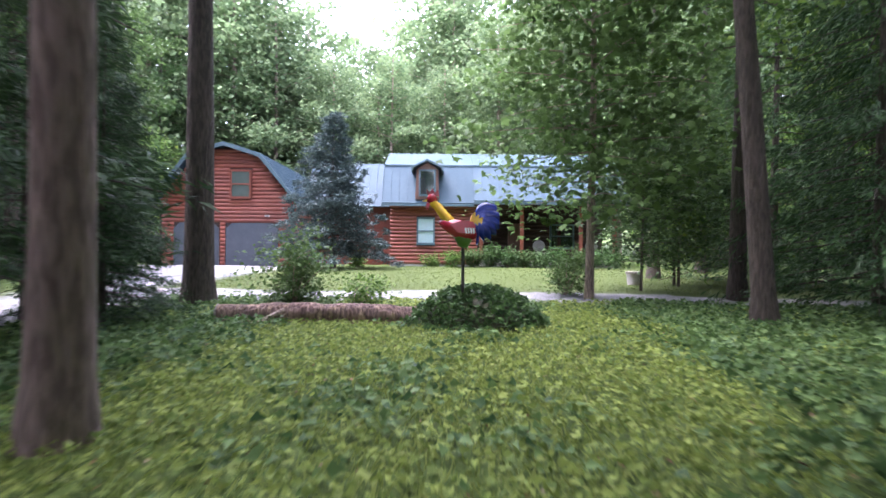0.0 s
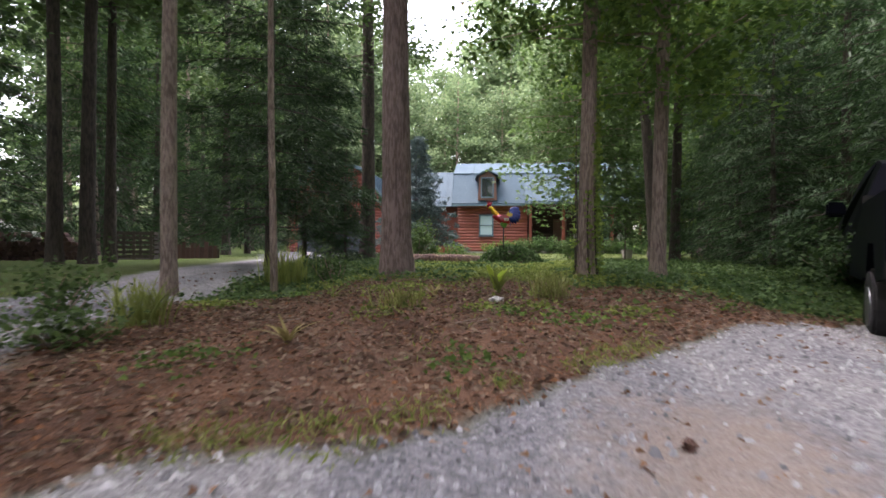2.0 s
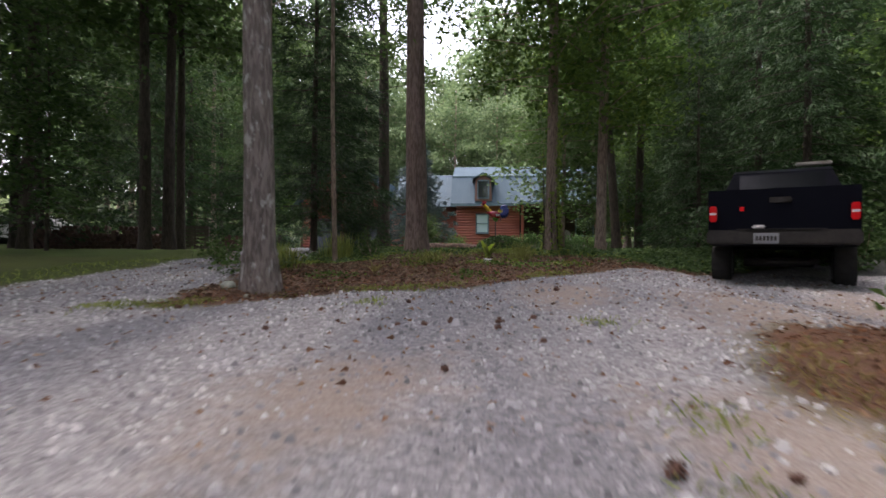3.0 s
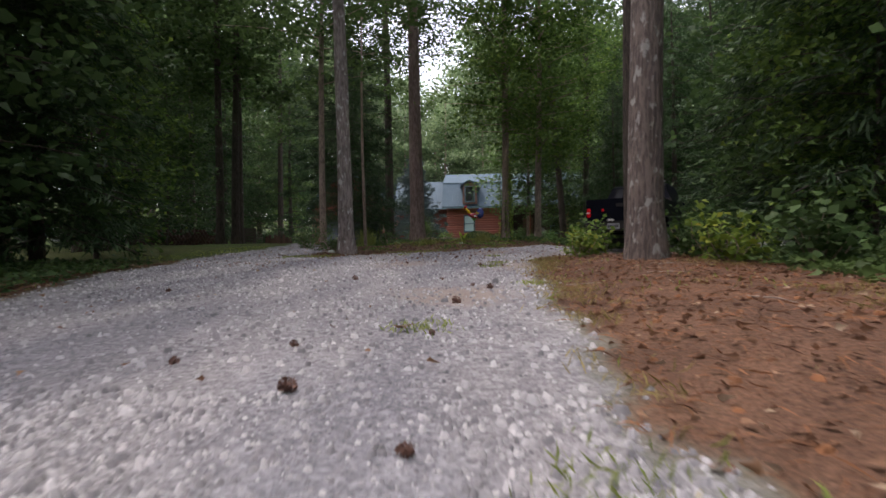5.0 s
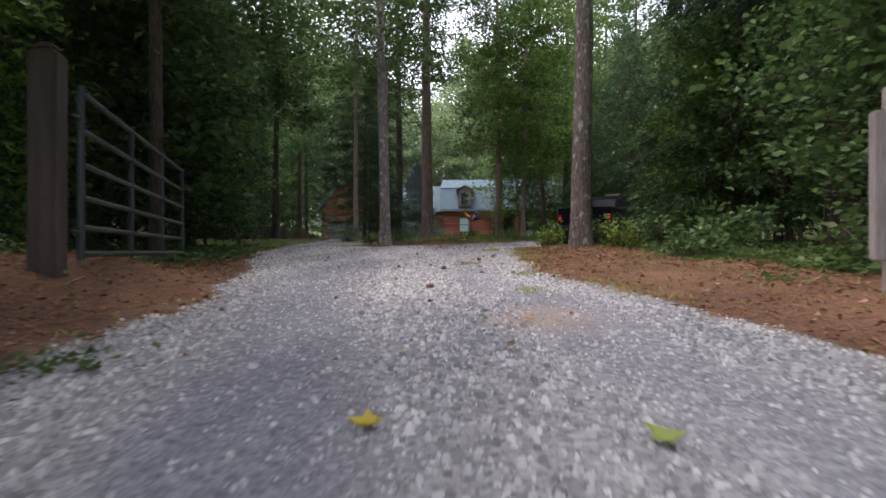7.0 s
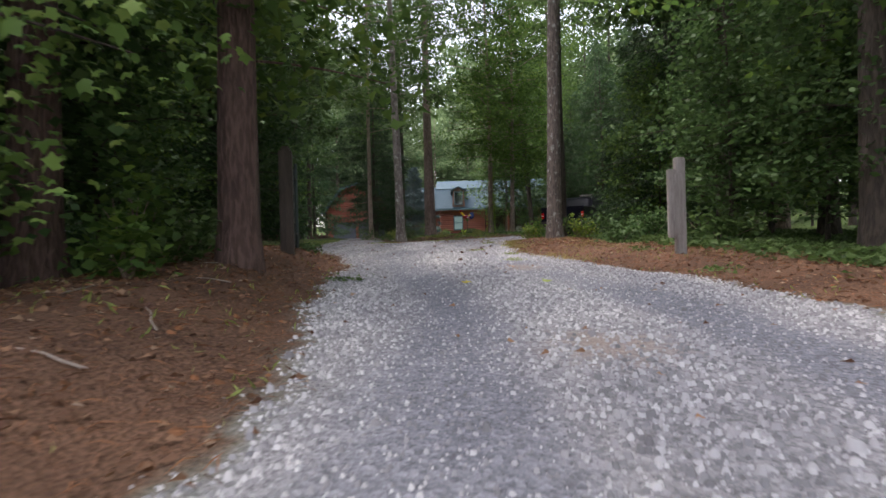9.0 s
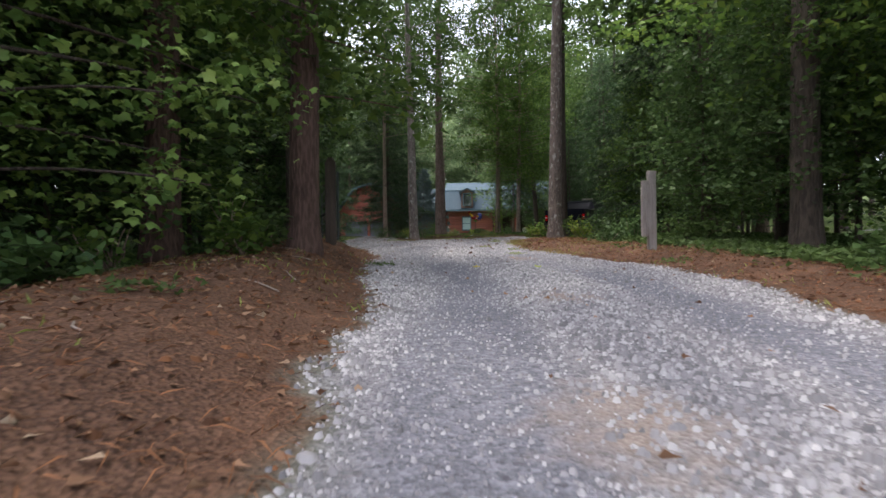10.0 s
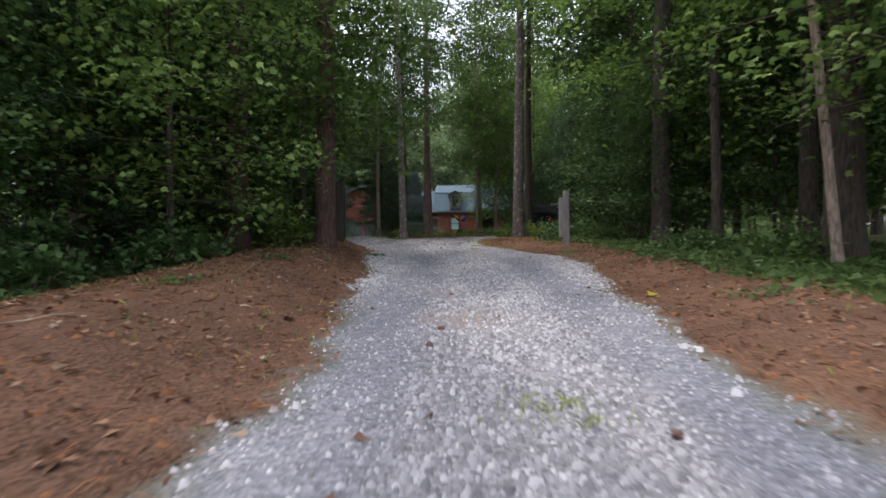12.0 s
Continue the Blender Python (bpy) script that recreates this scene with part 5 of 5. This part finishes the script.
CUT = surface("cut_firewood", (0.06, 0.03, 0.028), (0.15, 0.085, 0.07), 6, (1, 1, 1), 0.9, 0, 0.5, 0.01, 8, 0.6)
wood_me = []
for k in range(5):
    bm = bmesh.new()
    bmesh.ops.create_cone(bm, cap_ends=True, segments=7, radius1=0.075, radius2=0.07, depth=0.42, matrix=pose(0, 0, 0, 90, 0, 0))
    for q in bm.verts:
        q.co += Vector((rnd.normal(0, 0.012), 0, rnd.normal(0, 0.012)))
    me = bpy.data.meshes.new("billet")
    bm.to_mesh(me)
    bm.free()
    me.materials.append(CUT)
    wood_me.append(me)
for row in range(6):
    for colm in range(26):
        if row > 3 and rnd.uniform() < 0.4:
            continue
        shared("billet", wood_me[int(rnd.integers(5))], pile, pose(-2.5 + colm * 0.15 + (row % 2) * 0.075, rnd.normal(0, 0.02), 0.07 + row * 0.128, 0, rnd.uniform(0, 360), 0))


crate = holder("pallet_crate", (-10.9, 7.6, float(land(-10.9, 7.6))), "grey slatted pallet crate beside the firewood", "crate", turn=24)
for sx in (-0.45, 0.0, 0.45):
    for sy in (-0.4, 0.4):
        part("post", box(sx - 0.035, sx + 0.035, sy - 0.035, sy + 0.035, 0.0, 0.86, 0.006), WEATHERED_DARK, crate)
for k in range(6):
    for sy in (-0.45, 0.45):
        part("slat", box(-0.55, 0.55, sy - 0.012, sy + 0.012, 0.06 + 0.14 * k, 0.145 + 0.14 * k, 0.004), WEATHERED_DARK, crate)
    for sx in (-0.5, 0.5):
        part("slat", box(sx - 0.012, sx + 0.012, -0.43, 0.43, 0.06 + 0.14 * k, 0.145 + 0.14 * k, 0.004), WEATHERED_DARK, crate)
part("deck", box(-0.52, 0.52, -0.43, 0.43, 0.02, 0.05), WEATHERED_DARK, crate)
stack = holder("board_stack", (-9.7, 8.8, float(land(-9.7, 8.8))), "short reddish boards leaning together by the side drive", "boards", turn=20)
for k in range(9):
    hgt = 0.46 + 0.1 * math.sin(k * 2.3)
    board = part("board", box(-0.06, 0.06, -0.02, 0.02, 0.0, hgt, 0.004), CUT, stack)
    board.matrix_basis = pose(-0.55 + 0.135 * k, 0.03 * math.sin(k * 1.7), -0.01, -6 + 2 * math.sin(k), 0, 4 * math.sin(k * 3.1))
part("rest", box(-0.65, 0.65, 0.06, 0.14, 0.0, 0.34, 0.01), WEATHERED_DARK, stack)


def far_car(x, y, turn, paint, label):
    ob = holder("parked_car", (x, y, float(land(x, y)) + 0.02), label, "car", turn=turn)
    part("body", prism([(-2.2, 0.35), (-2.2, 0.85), (-1.5, 0.95), (-0.9, 1.42), (0.8, 1.45), (1.5, 0.98), (2.2, 0.88), (2.25, 0.4)], -0.85, 0.85), paint, ob)
    part("side_glass", prism([(-1.35, 0.97), (-0.85, 1.36), (0.75, 1.38), (1.3, 0.99)], -0.862, -0.852), GLASS, ob)
    for wx in (-1.4, 1.4):
        bm = bmesh.new()
        bmesh.ops.create_cone(bm, cap_ends=True, segments=16, radius1=0.33, radius2=0.33, depth=1.72, matrix=pose(wx, 0, 0.33, 90, 0, 0))
        part("wheels", bm, RUBBER, ob)


far_car(-22.5, 13.0, 20, WHITE, "white car parked far off between the trees")
far_car(-25.0, 9.0, 30, surface("pale_blue_paint", (0.25, 0.35, 0.45), (0.35, 0.45, 0.55), 5, (1, 1, 1), 0.3), "pale blue car parked far off in the wood")
stump = holder("stone_planter", (5.0, 14.2, float(land(5.0, 14.2))), "squat round grey stone planter on the lawn", "planter")
bm = bmesh.new()
bmesh.ops.create_cone(bm, cap_ends=True, segments=18, radius1=0.17, radius2=0.2, depth=0.3, matrix=Matrix.Translation((0, 0, 0.15)))
part("bowl", bm, CONCRETE, stump, smooth=False)
bm = bmesh.new()
bmesh.ops.create_cone(bm, cap_ends=True, segments=18, radius1=0.22, radius2=0.22, depth=0.06, matrix=Matrix.Translation((0, 0, 0.32)))
part("rim", bm, WEATHERED, stump)

# porch things
fern = holder("hanging_fern", (5.5, 27.9, 2.45), "pale green fern in a hanging basket", "plant")
bm = bmesh.new()
bmesh.ops.create_uvsphere(bm, u_segments=14, v_segments=7, radius=0.2, matrix=Matrix.Diagonal((1, 1, 0.7, 1)))
part("basket", bm, IRON, fern)
q = rng.normal(0, 1, (500, 3))
q = q / np.linalg.norm(q, axis=1)[:, None] * rng.uniform(0.15, 0.45, (500, 1))
q[:, 2] = -np.abs(q[:, 2]) * 0.9 + 0.12
leaf_patch("fronds", q, rng, 0.16, LEAF_MAPLE, fern, 0.4, width=0.25, ways=q * (1, 1, 0.4) + (0, 0, -0.25))
v, f = tube([(0, 0, 0.1), (0, 0, 0.75)], (0.008, 0.008), 5)
shared("chain", mesh_of("chain", v, f, IRON), fern)


def porch_chair(x, y):
    ob = holder("porch_chair", (x, y, 0.35), "pale round-backed chair on the shaded porch", "chair", "porch chairs", turn=180)
    part("seat", box(-0.27, 0.27, -0.25, 0.27, 0.38, 0.44, 0.02), CONCRETE, ob)
    bm = bmesh.new()
    bmesh.ops.create_cone(bm, cap_ends=True, segments=18, radius1=0.33, radius2=0.33, depth=0.04, matrix=pose(0, -0.26, 0.78, 82, 0, 0))
    part("backrest", bm, CONCRETE, ob)
    for sx in (-0.23, 0.23):
        for sy in (-0.22, 0.22):
            part("leg", box(sx - 0.02, sx + 0.02, sy - 0.02, sy + 0.02, 0, 0.38), CONCRETE, ob)


porch_chair(5.2, 28.6)
porch_chair(8.0, 28.4)

# ---- small things on the ground ----
def cone_mesh(seed):
    """A pine cone: rings of blunt scales round a tapered core."""
    rng = np.random.default_rng(seed)
    pieces = [tube([(-0.04, 0, 0), (-0.02, 0, 0), (0.015, 0, 0), (0.042, 0, 0)], (0.012, 0.022, 0.018, 0.004), 7)]
    v, f = joined(pieces)
    c, w = [], []
    for k in range(46):
        s = k / 46
        a = k * 2.4
        r = 0.024 * math.sin(np.pi * (0.2 + 0.7 * s)) + 0.008
        c.append((-0.038 + 0.078 * s, r * math.cos(a), r * math.sin(a)))
        w.append((0.5, math.cos(a), math.sin(a)))
    v2, f2 = leaves(np.array(c), rng, 0.022, 0.016, 0.3, np.array(w))
    v, f = joined([(v, f), (v2, f2)])
    return mesh_of("pine_cone", v, f, surface("cone_brown%d" % seed, (0.055, 0.027, 0.019), (0.17, 0.085, 0.058), 30))


cone_kinds = [cone_mesh(s) for s in (1, 2)]
cone_at = [(0.79, -5.11), (0.14, -14.98), (-0.66, -11.03), (0.56, -12.87), (0.8, -11.96), (0.66, -9.21), (0.15, -16.82), (-0.25, -27.09),
           (-0.09, -14.32), (0.18, -7.16), (-0.16, -6.97), (0.44, -6.78), (-0.32, -7.14), (-0.51, -7.12), (-1.31, -7.44), (-0.59, -6.18), (0.64, -11.75), (0.51, -14.03), (0.71, -27.6), (1.56, -28.8), (2.14, -24.93), (-1.31, -22.63)]
for k in range(16):
    y = rnd.uniform(-16, -4.5)
    cone_at.append((rnd.uniform(float(way_left(y)) + 0.3, 3.2), y))
for k in range(6):
    y = rnd.uniform(-28, -17)
    cone_at.append((rnd.uniform(-2.6, 3.3), y))
for k, (x, y) in enumerate(cone_at):
    ob = tagged(new("pine_cone", cone_kinds[k % 2]), "brown open pine cone lying on the ground", "pine cone", "scattered pine cones")
    s = rnd.uniform(0.35, 0.6) if k > 7 else rnd.uniform(0.8, 0.95)
    ob.matrix_world = pose(x, y, float(land(x, y)) + 0.022 * s, rnd.uniform(0, 360), rnd.uniform(-20, 20), rnd.uniform(0, 360)) @ Matrix.Diagonal((s, s, s, 1))

YLEAF = leafy("yellow_leaf", (0.45, 0.36, 0.03), (0.55, 0.45, 0.05), 0.3)
star = []
for k in range(10):
    a, r = k * math.pi / 5, (0.055 if k % 2 == 0 else 0.024)
    star.append((r * math.cos(a), r * math.sin(a)))
for x, y, m in ((0.27, -19.95, YLEAF), (1.05, -20.0, GRASS), (2.55, -25.6, YLEAF), (0.35, -13.95, LITTER), (0.85, -18.3, LITTER)):
    bm = prism(star, 0.0, 0.004, "z")
    for q in bm.verts:
        q.co.z += 4.0 * (q.co.x ** 2) + 0.01 * math.sin(60 * q.co.y)
    ob = part("fallen_leaf", bm, m, None)
    tagged(ob, "fresh fallen maple leaf lying on gravel", "leaf", "fallen maple leaves")
    ob.matrix_world = pose(x, y, float(land(x, y)) + 0.025, rnd.uniform(-8, 8), rnd.uniform(-8, 8), rnd.uniform(0, 360))
for k, (x, y, s) in enumerate(((-2.63, -5.42, 0.08), (-2.33, -5.5, 0.045), (-2.2, -5.9, 0.03))):
    bm = bmesh.new()
    bmesh.ops.create_icosphere(bm, subdivisions=2, radius=s)
    for q in bm.verts:
        q.co *= 1 + 0.25 * noise.noise(q.co * 18 + Vector((k, 0, 0)))
        q.co.z *= 0.75
    ob = part("stone", bm, surface("lichened_stone%d" % k, (0.2, 0.22, 0.18), (0.42, 0.45, 0.38), 12), None, smooth=True)
    tagged(ob, "pale lichened stone at the foot of a tree", "stone", "stones by the tree")
    ob.location = (x, y, float(land(x, y)) + s * 0.45)


# ---- cover of the ground, past counting ----
def strewn(rng, n, x0, x1, y0, y1, want, near=None):
    """Places in a field where want(gravel, straw, lawn, x, y) passes a throw."""
    x, y = rng.uniform(x0, x1, n), rng.uniform(y0, y1, n)
    g, s, w = zones(x, y)
    ok = rng.uniform(0, 1, n) < want(g, s, w, x, y)
    return x[ok], y[ok]


rng = np.random.default_rng(77)
# gravel stones: low faceted lumps
def lumps(x, y, size, rng):
    n = len(x)
    a = np.linspace(0, 2 * np.pi, 5, endpoint=False)
    turn = rng.uniform(0, 6.28, n)[:, None] + a
    r = size[:, None] * rng.uniform(0.7, 1.3, (n, 5))
    z = land(x, y)
    low = np.stack([x[:, None] + r * np.cos(turn), y[:, None] + r * np.sin(turn), z[:, None] - 0.004 + 0 * r], -1)
    r2 = r * rng.uniform(0.35, 0.75, (n, 1))
    h = size[:, None] * rng.uniform(0.5, 1.1, (n, 1))
    top = np.stack([x[:, None] + r2 * np.cos(turn + 0.3), y[:, None] + r2 * np.sin(turn + 0.3), z[:, None] + h + rng.normal(0, 0.15, (n, 5)) * size[:, None]], -1)
    v = np.concatenate([low, top], 1).reshape(-1, 3)
    b = np.arange(n)[:, None] * 10
    tri = [(k, (k + 1) % 5, 5 + (k + 1) % 5) for k in range(5)] + [(k, 5 + (k + 1) % 5, 5 + k) for k in range(5)] + [(5, 6, 7), (5, 7, 8), (5, 8, 9)]
    return v, np.concatenate([b + t for t in tri], 0)


STONE, n, l, p = tree_of("gravel_stones")
geo = n.new("ShaderNodeNewGeometry")
lump_c = ramp(n, l, geo.outputs["Random Per Island"], (0.0, (0.17, 0.168, 0.172)), (0.5, (0.36, 0.356, 0.356)), (0.85, (0.5, 0.494, 0.487)), (1.0, (0.62, 0.612, 0.6)))
worn = ramp(n, l, noise_node(n, l, 0.9, 4, (1, 0.35, 1)), (0.38, (0.62, 0.64, 0.68)), (0.62, (1.0, 1.0, 1.0)))
l.new(mix(n, l, 1.0, lump_c, worn, "MULTIPLY"), p.inputs["Base Color"])
p.inputs["Roughness"].default_value = 0.85
x, y = strewn(rng, 210000, -3.5, 3.6, -30.2, -15, lambda g, s, w, x, y: g * (1 - 0.6 * sandy(x, y)) * (0.75 + 0.3 * ripple(x * 1.1, y * 0.4)) * (1 - 0.6 * tracked(x, y)))
v, f = lumps(x, y, np.minimum(rng.gamma(3, 0.0027, len(x)) + 0.003, 0.018) * (1 - 0.35 * tracked(x, y)), rng)
tagged(new("gravel", mesh_of("gravel", v, f, STONE)), "loose crushed pale grey gravel on the drive", "gravel", kind="stuff")
x, y = strewn(rng, 90000, -5.5, 7.5, -15, -1, lambda g, s, w, x, y: g * (1 - 0.6 * sandy(x, y)) * (0.55 + 0.3 * ripple(x, y)))
v, f = lumps(x, y, np.minimum(rng.gamma(3, 0.003, len(x)) + 0.003, 0.02), rng)
tagged(new("gravel", mesh_of("gravel", v, f, STONE)), "loose crushed gravel where the drive forks", "gravel", kind="stuff")
x, y = strewn(rng, 26000, -3.5, 4.5, -30.2, -5, lambda g, s, w, x, y: np.exp(-((g - 0.5) / 0.3) ** 2) * ease(0.03, 0.3, g))
v, f = lumps(x, y, rng.gamma(4, 0.003, len(x)) + 0.003, rng)
tagged(new("gravel", mesh_of("gravel", v, f, STONE)), "coarser gravel spilled along the drive's edge", "gravel", kind="stuff")

# pine straw: needles lying flat, in all ways
def lying(x, y, length, width, rng, material, name, label, category, lift=0.012, lobed=False, up=0.85, upright=0.0):
    z = land(x, y) + lift * rng.uniform(0.2, 1.6, len(x)) + upright * length * 0.4
    a = rng.uniform(0, 6.28, len(x))
    way = np.stack([np.cos(a), np.sin(a), rng.normal(upright * 2, 0.12 + upright, len(x))], -1)
    v, f = leaves(np.stack([x, y, z], -1), rng, length, width, up, way, lobed)
    return tagged(new(name, mesh_of(name, v, f, material)), label, category, kind="stuff")


x, y = strewn(rng, 90000, -5.0, 5.5, -30, 0.8, lambda g, s, w, x, y: s * 0.8)
lying(x, y, 0.13, 0.006, rng, STRAW, "pine_straw", "carpet of dry reddish pine needles", "pine straw")
x, y = strewn(rng, 46000, -5.0, 5.5, -30, 8.0, lambda g, s, w, x, y: s * 0.9 + g * (0.02 + 0.2 * (y > -9)) + (1 - g) * (1 - s) * 0.1)
lying(x, y, 0.05, 0.03, rng, LITTER, "leaf_litter", "curled brown leaves strewn on the ground", "leaf litter", 0.015, True, 0.6)
CHIPS = leafy("pale_debris", (0.13, 0.085, 0.06), (0.35, 0.265, 0.19), 0.05, 0.8)
x, y = strewn(rng, 42000, -4.5, 5.0, -6.0, 1.0, lambda g, s, w, x, y: s * (0.5 + 0.5 * ripple(x * 1.4, y * 1.4)) + 0.03 * (1 - g))
lying(x, y, 0.06, 0.022, rng, CHIPS, "leaf_litter", "pale dry leaf scraps and bark chips on straw", "leaf litter", 0.02, False, 0.6)
# green cover in the island and beside the drive
def shady(x, y):
    """Where dark ivy takes over from the light weeds."""
    return ease(0.25, 0.75, 0.5 * ease(1.0, 2.4, x - 0.12 * y) + 0.5 * ease(-1.6, -3.0, x) + 0.3 + 0.55 * ripple(x * 1.1 + 2, y * 1.1))


x, y = strewn(rng, 80000, -5, 8, -1.6, 9.6, lambda g, s, w, x, y: (1 - g) * (1 - 0.93 * s) * (0.9 + 0.3 * ripple(x * 0.8, y)) * shady(x, y))
lying(x, y, 0.085, 0.07, rng, leafy("shade_ivy", (0.045, 0.1, 0.035), (0.16, 0.26, 0.085), 0.35, 0.5), "ground_ivy", "dark green ivy trailing over the shaded island", "ground cover", 0.07, True, 0.7)
x, y = strewn(rng, 80000, -5, 8, -1.6, 9.6, lambda g, s, w, x, y: (1 - g) * (1 - 0.93 * s) * (0.8 + 0.3 * ripple(x * 0.8, y)) * (1 - 0.85 * shady(x, y)))
lying(x, y, 0.06, 0.045, rng, WEEDS, "ground_ivy", "low yellow-green weeds covering the sunny island", "ground cover", 0.05, True, 0.7)
x, y = strewn(rng, 60000, -4, 4.5, -1.0, 8.0, lambda g, s, w, x, y: (1 - g) * (1 - 0.9 * s) * np.exp(-((x - 0.2) / 2.2) ** 2) * (1 - 0.7 * shady(x, y)))
lying(x, y, 0.09, 0.012, rng, GRASS, "rough_grass", "light green rough grass on the island", "grass", 0.02, False, 0.4, 0.5)
x, y = strewn(rng, 60000, -6.5, 5.5, -30, -1.5, lambda g, s, w, x, y: np.exp(-((g - 0.15) / 0.15) ** 2) * 0.5 * (ripple(x * 0.9, y * 0.9) > 0.0) + 0.6 * w)
lying(x, y, 0.07, 0.01, rng, GRASS, "verge_grass", "thin green grass along the drive's edge", "grass", 0.01, False, 0.4, 0.5)
x, y = strewn(rng, 44000, 3.0, 9, -28, -8, lambda g, s, w, x, y: ease(3.3, 4.2, x + 0.3 * ripple(x, y)) * (1 - g))
lying(x, y, 0.1, 0.08, rng, LEAF_WOOD, "woodland_herbs", "low green herbs under the trees", "ground cover", 0.07, True, 0.7)
x, y = strewn(rng, 26000, -10, -2.6, -29, -9, lambda g, s, w, x, y: ease(-2.9, -4.3, x + 0.3 * ripple(x, y)) * (1 - g))
lying(x, y, 0.09, 0.07, rng, LEAF_DARK, "woodland_herbs", "dark low herbs under the trees", "ground cover", 0.1, True, 0.7)
x, y = strewn(rng, 30000, -12, 12, 11.5, 26, lambda g, s, w, x, y: w * 0.9)
lying(x, y, 0.08, 0.012, rng, leafy("lawn_blades", (0.045, 0.072, 0.016), (0.11, 0.15, 0.036), 0.35), "lawn_grass", "short mown lawn grass", "grass", 0.01, False, 0.4, 0.5)
for k, (x0, y0) in enumerate(((0.9, -8.8), (1.2, -11.6), (0.45, -13.9), (0.8, -9.4), (1.0, -17.0), (2.2, -8.2), (1.25, -28.6), (0.9, -6.9), (-0.9, -6.2), (1.05, -15.6))):
    x, y = rng.normal(x0, 0.09, 110), rng.normal(y0, 0.11, 110)
    lying(x, y, 0.06, 0.007, rng, GRASS, "weed_tuft", "small green weed tuft in the gravel", "weeds", 0.005, False, 0.4, 0.6)

for k in range(20):
    x0, y0 = rng.uniform(-3.2, 3.0), rng.uniform(-4.6, -0.4)
    g, s, w = zones(np.array([x0]), np.array([y0]))
    if s[0] < 0.6:
        continue
    r = rng.uniform(0.06, 0.2)
    x, y = rng.normal(x0, r, int(700 * r)), rng.normal(y0, r, int(700 * r))
    lying(x, y, 0.055, 0.04, rng, WEEDS if k % 3 else LEAF_MAPLE, "weed_patch", "patch of small green weeds on the straw", "weeds", 0.05, True, 0.6)
for k in range(16):
    x0, y0 = (rng.uniform(-4.0, -1.0), rng.uniform(-29, -19)) if k % 2 else (rng.uniform(2.6, 3.8), rng.uniform(-28, -10))
    r = rng.uniform(0.06, 0.16)
    x, y = rng.normal(x0, r, int(500 * r)), rng.normal(y0, r, int(500 * r))
    lying(x, y, 0.06, 0.045, rng, LEAF_WOOD, "weed_patch", "sparse green seedlings on the pine straw", "weeds", 0.04, True, 0.6)
# twigs on the straw
TWIG = surface("bleached_twig", (0.2, 0.16, 0.13), (0.4, 0.35, 0.3), 12)
for k in range(84):
    x0, y0 = (rng.uniform(-4.2, -0.9), rng.uniform(-29, -18)) if k % 3 == 0 else (rng.uniform(1.6, 4.0), rng.uniform(-16, -8)) if k % 3 == 1 else (rng.uniform(-3, 3), rng.uniform(-5, 0))
    if zones(np.array([x0]), np.array([y0]))[1][0] < 0.7:
        continue
    a, ln = rng.uniform(0, 6.28), rng.uniform(0.12, 0.4)
    q = np.linspace(-0.5, 0.5, 4)
    pts = np.stack([x0 + q * ln * math.cos(a), y0 + q * ln * math.sin(a) + 0.02 * np.sin(q * 6), 0 * q], -1)
    pts[:, 2] = land(pts[:, 0], pts[:, 1]) + 0.012
    tagged(new("twig", mesh_of("twig", *tube(pts, (0.006, 0.005, 0.004, 0.002), 5), TWIG, True)), "thin bleached twig lying on pine straw", "twig", "fallen twigs")

# dry grass where the straw bank meets the gravel
x, y = strewn(rng, 40000, 0.8, 3.4, -17.5, -7.5, lambda g, s, w, x, y: (np.exp(-((x - way_right(y) - 0.15) / 0.22) ** 2) * (ripple(x * 1.2, y * 0.9) > -0.1) + 0.5 * (ripple(x * 1.5 + 1, y * 1.3) > 0.34) * s) * 0.55)
lying(x, y, 0.075, 0.006, rng, leafy("olive_dry_grass", (0.13, 0.11, 0.04), (0.3, 0.25, 0.1), 0.3, 0.8), "verge_grass", "sparse dry olive grass at the straw's edge", "grass", 0.01, False, 0.4, 0.45)
# grass along the island's tip, and lumps of matted needles that give the straw its relief
x, y = strewn(rng, 30000, -3.2, 1.2, -7.4, -3.0, lambda g, s, w, x, y: np.exp(-((y - np.interp(x, (-2.9, -2, -1.3, -0.5, 0.2, 1.4), (-6.9, -6.2, -5.5, -5.3, -4.5, -3.3)) - 0.22) / 0.2) ** 2) * (ripple(x * 1.3, y) > -0.15))
lying(x, y, 0.06, 0.009, rng, GRASS, "verge_grass", "mossy yellow-green grass at the drive's fork", "grass", 0.01, False, 0.4, 0.5)
x, y = strewn(rng, 9000, -5.0, 5.0, -30, 0.5, lambda g, s, w, x, y: ease(0.6, 0.9, s) * 0.5)
v, f = lumps(x, y, np.minimum(rng.gamma(3, 0.005, len(x)) + 0.006, 0.026), rng)
v[:, 2] = land(v[:, 0], v[:, 1]) + (v[:, 2] - land(v[:, 0], v[:, 1])) * 0.55
tagged(new("matted_straw", mesh_of("matted_straw", v, f, STRAW)), "lumpy mats of brown needles and bark", "pine straw", kind="stuff")
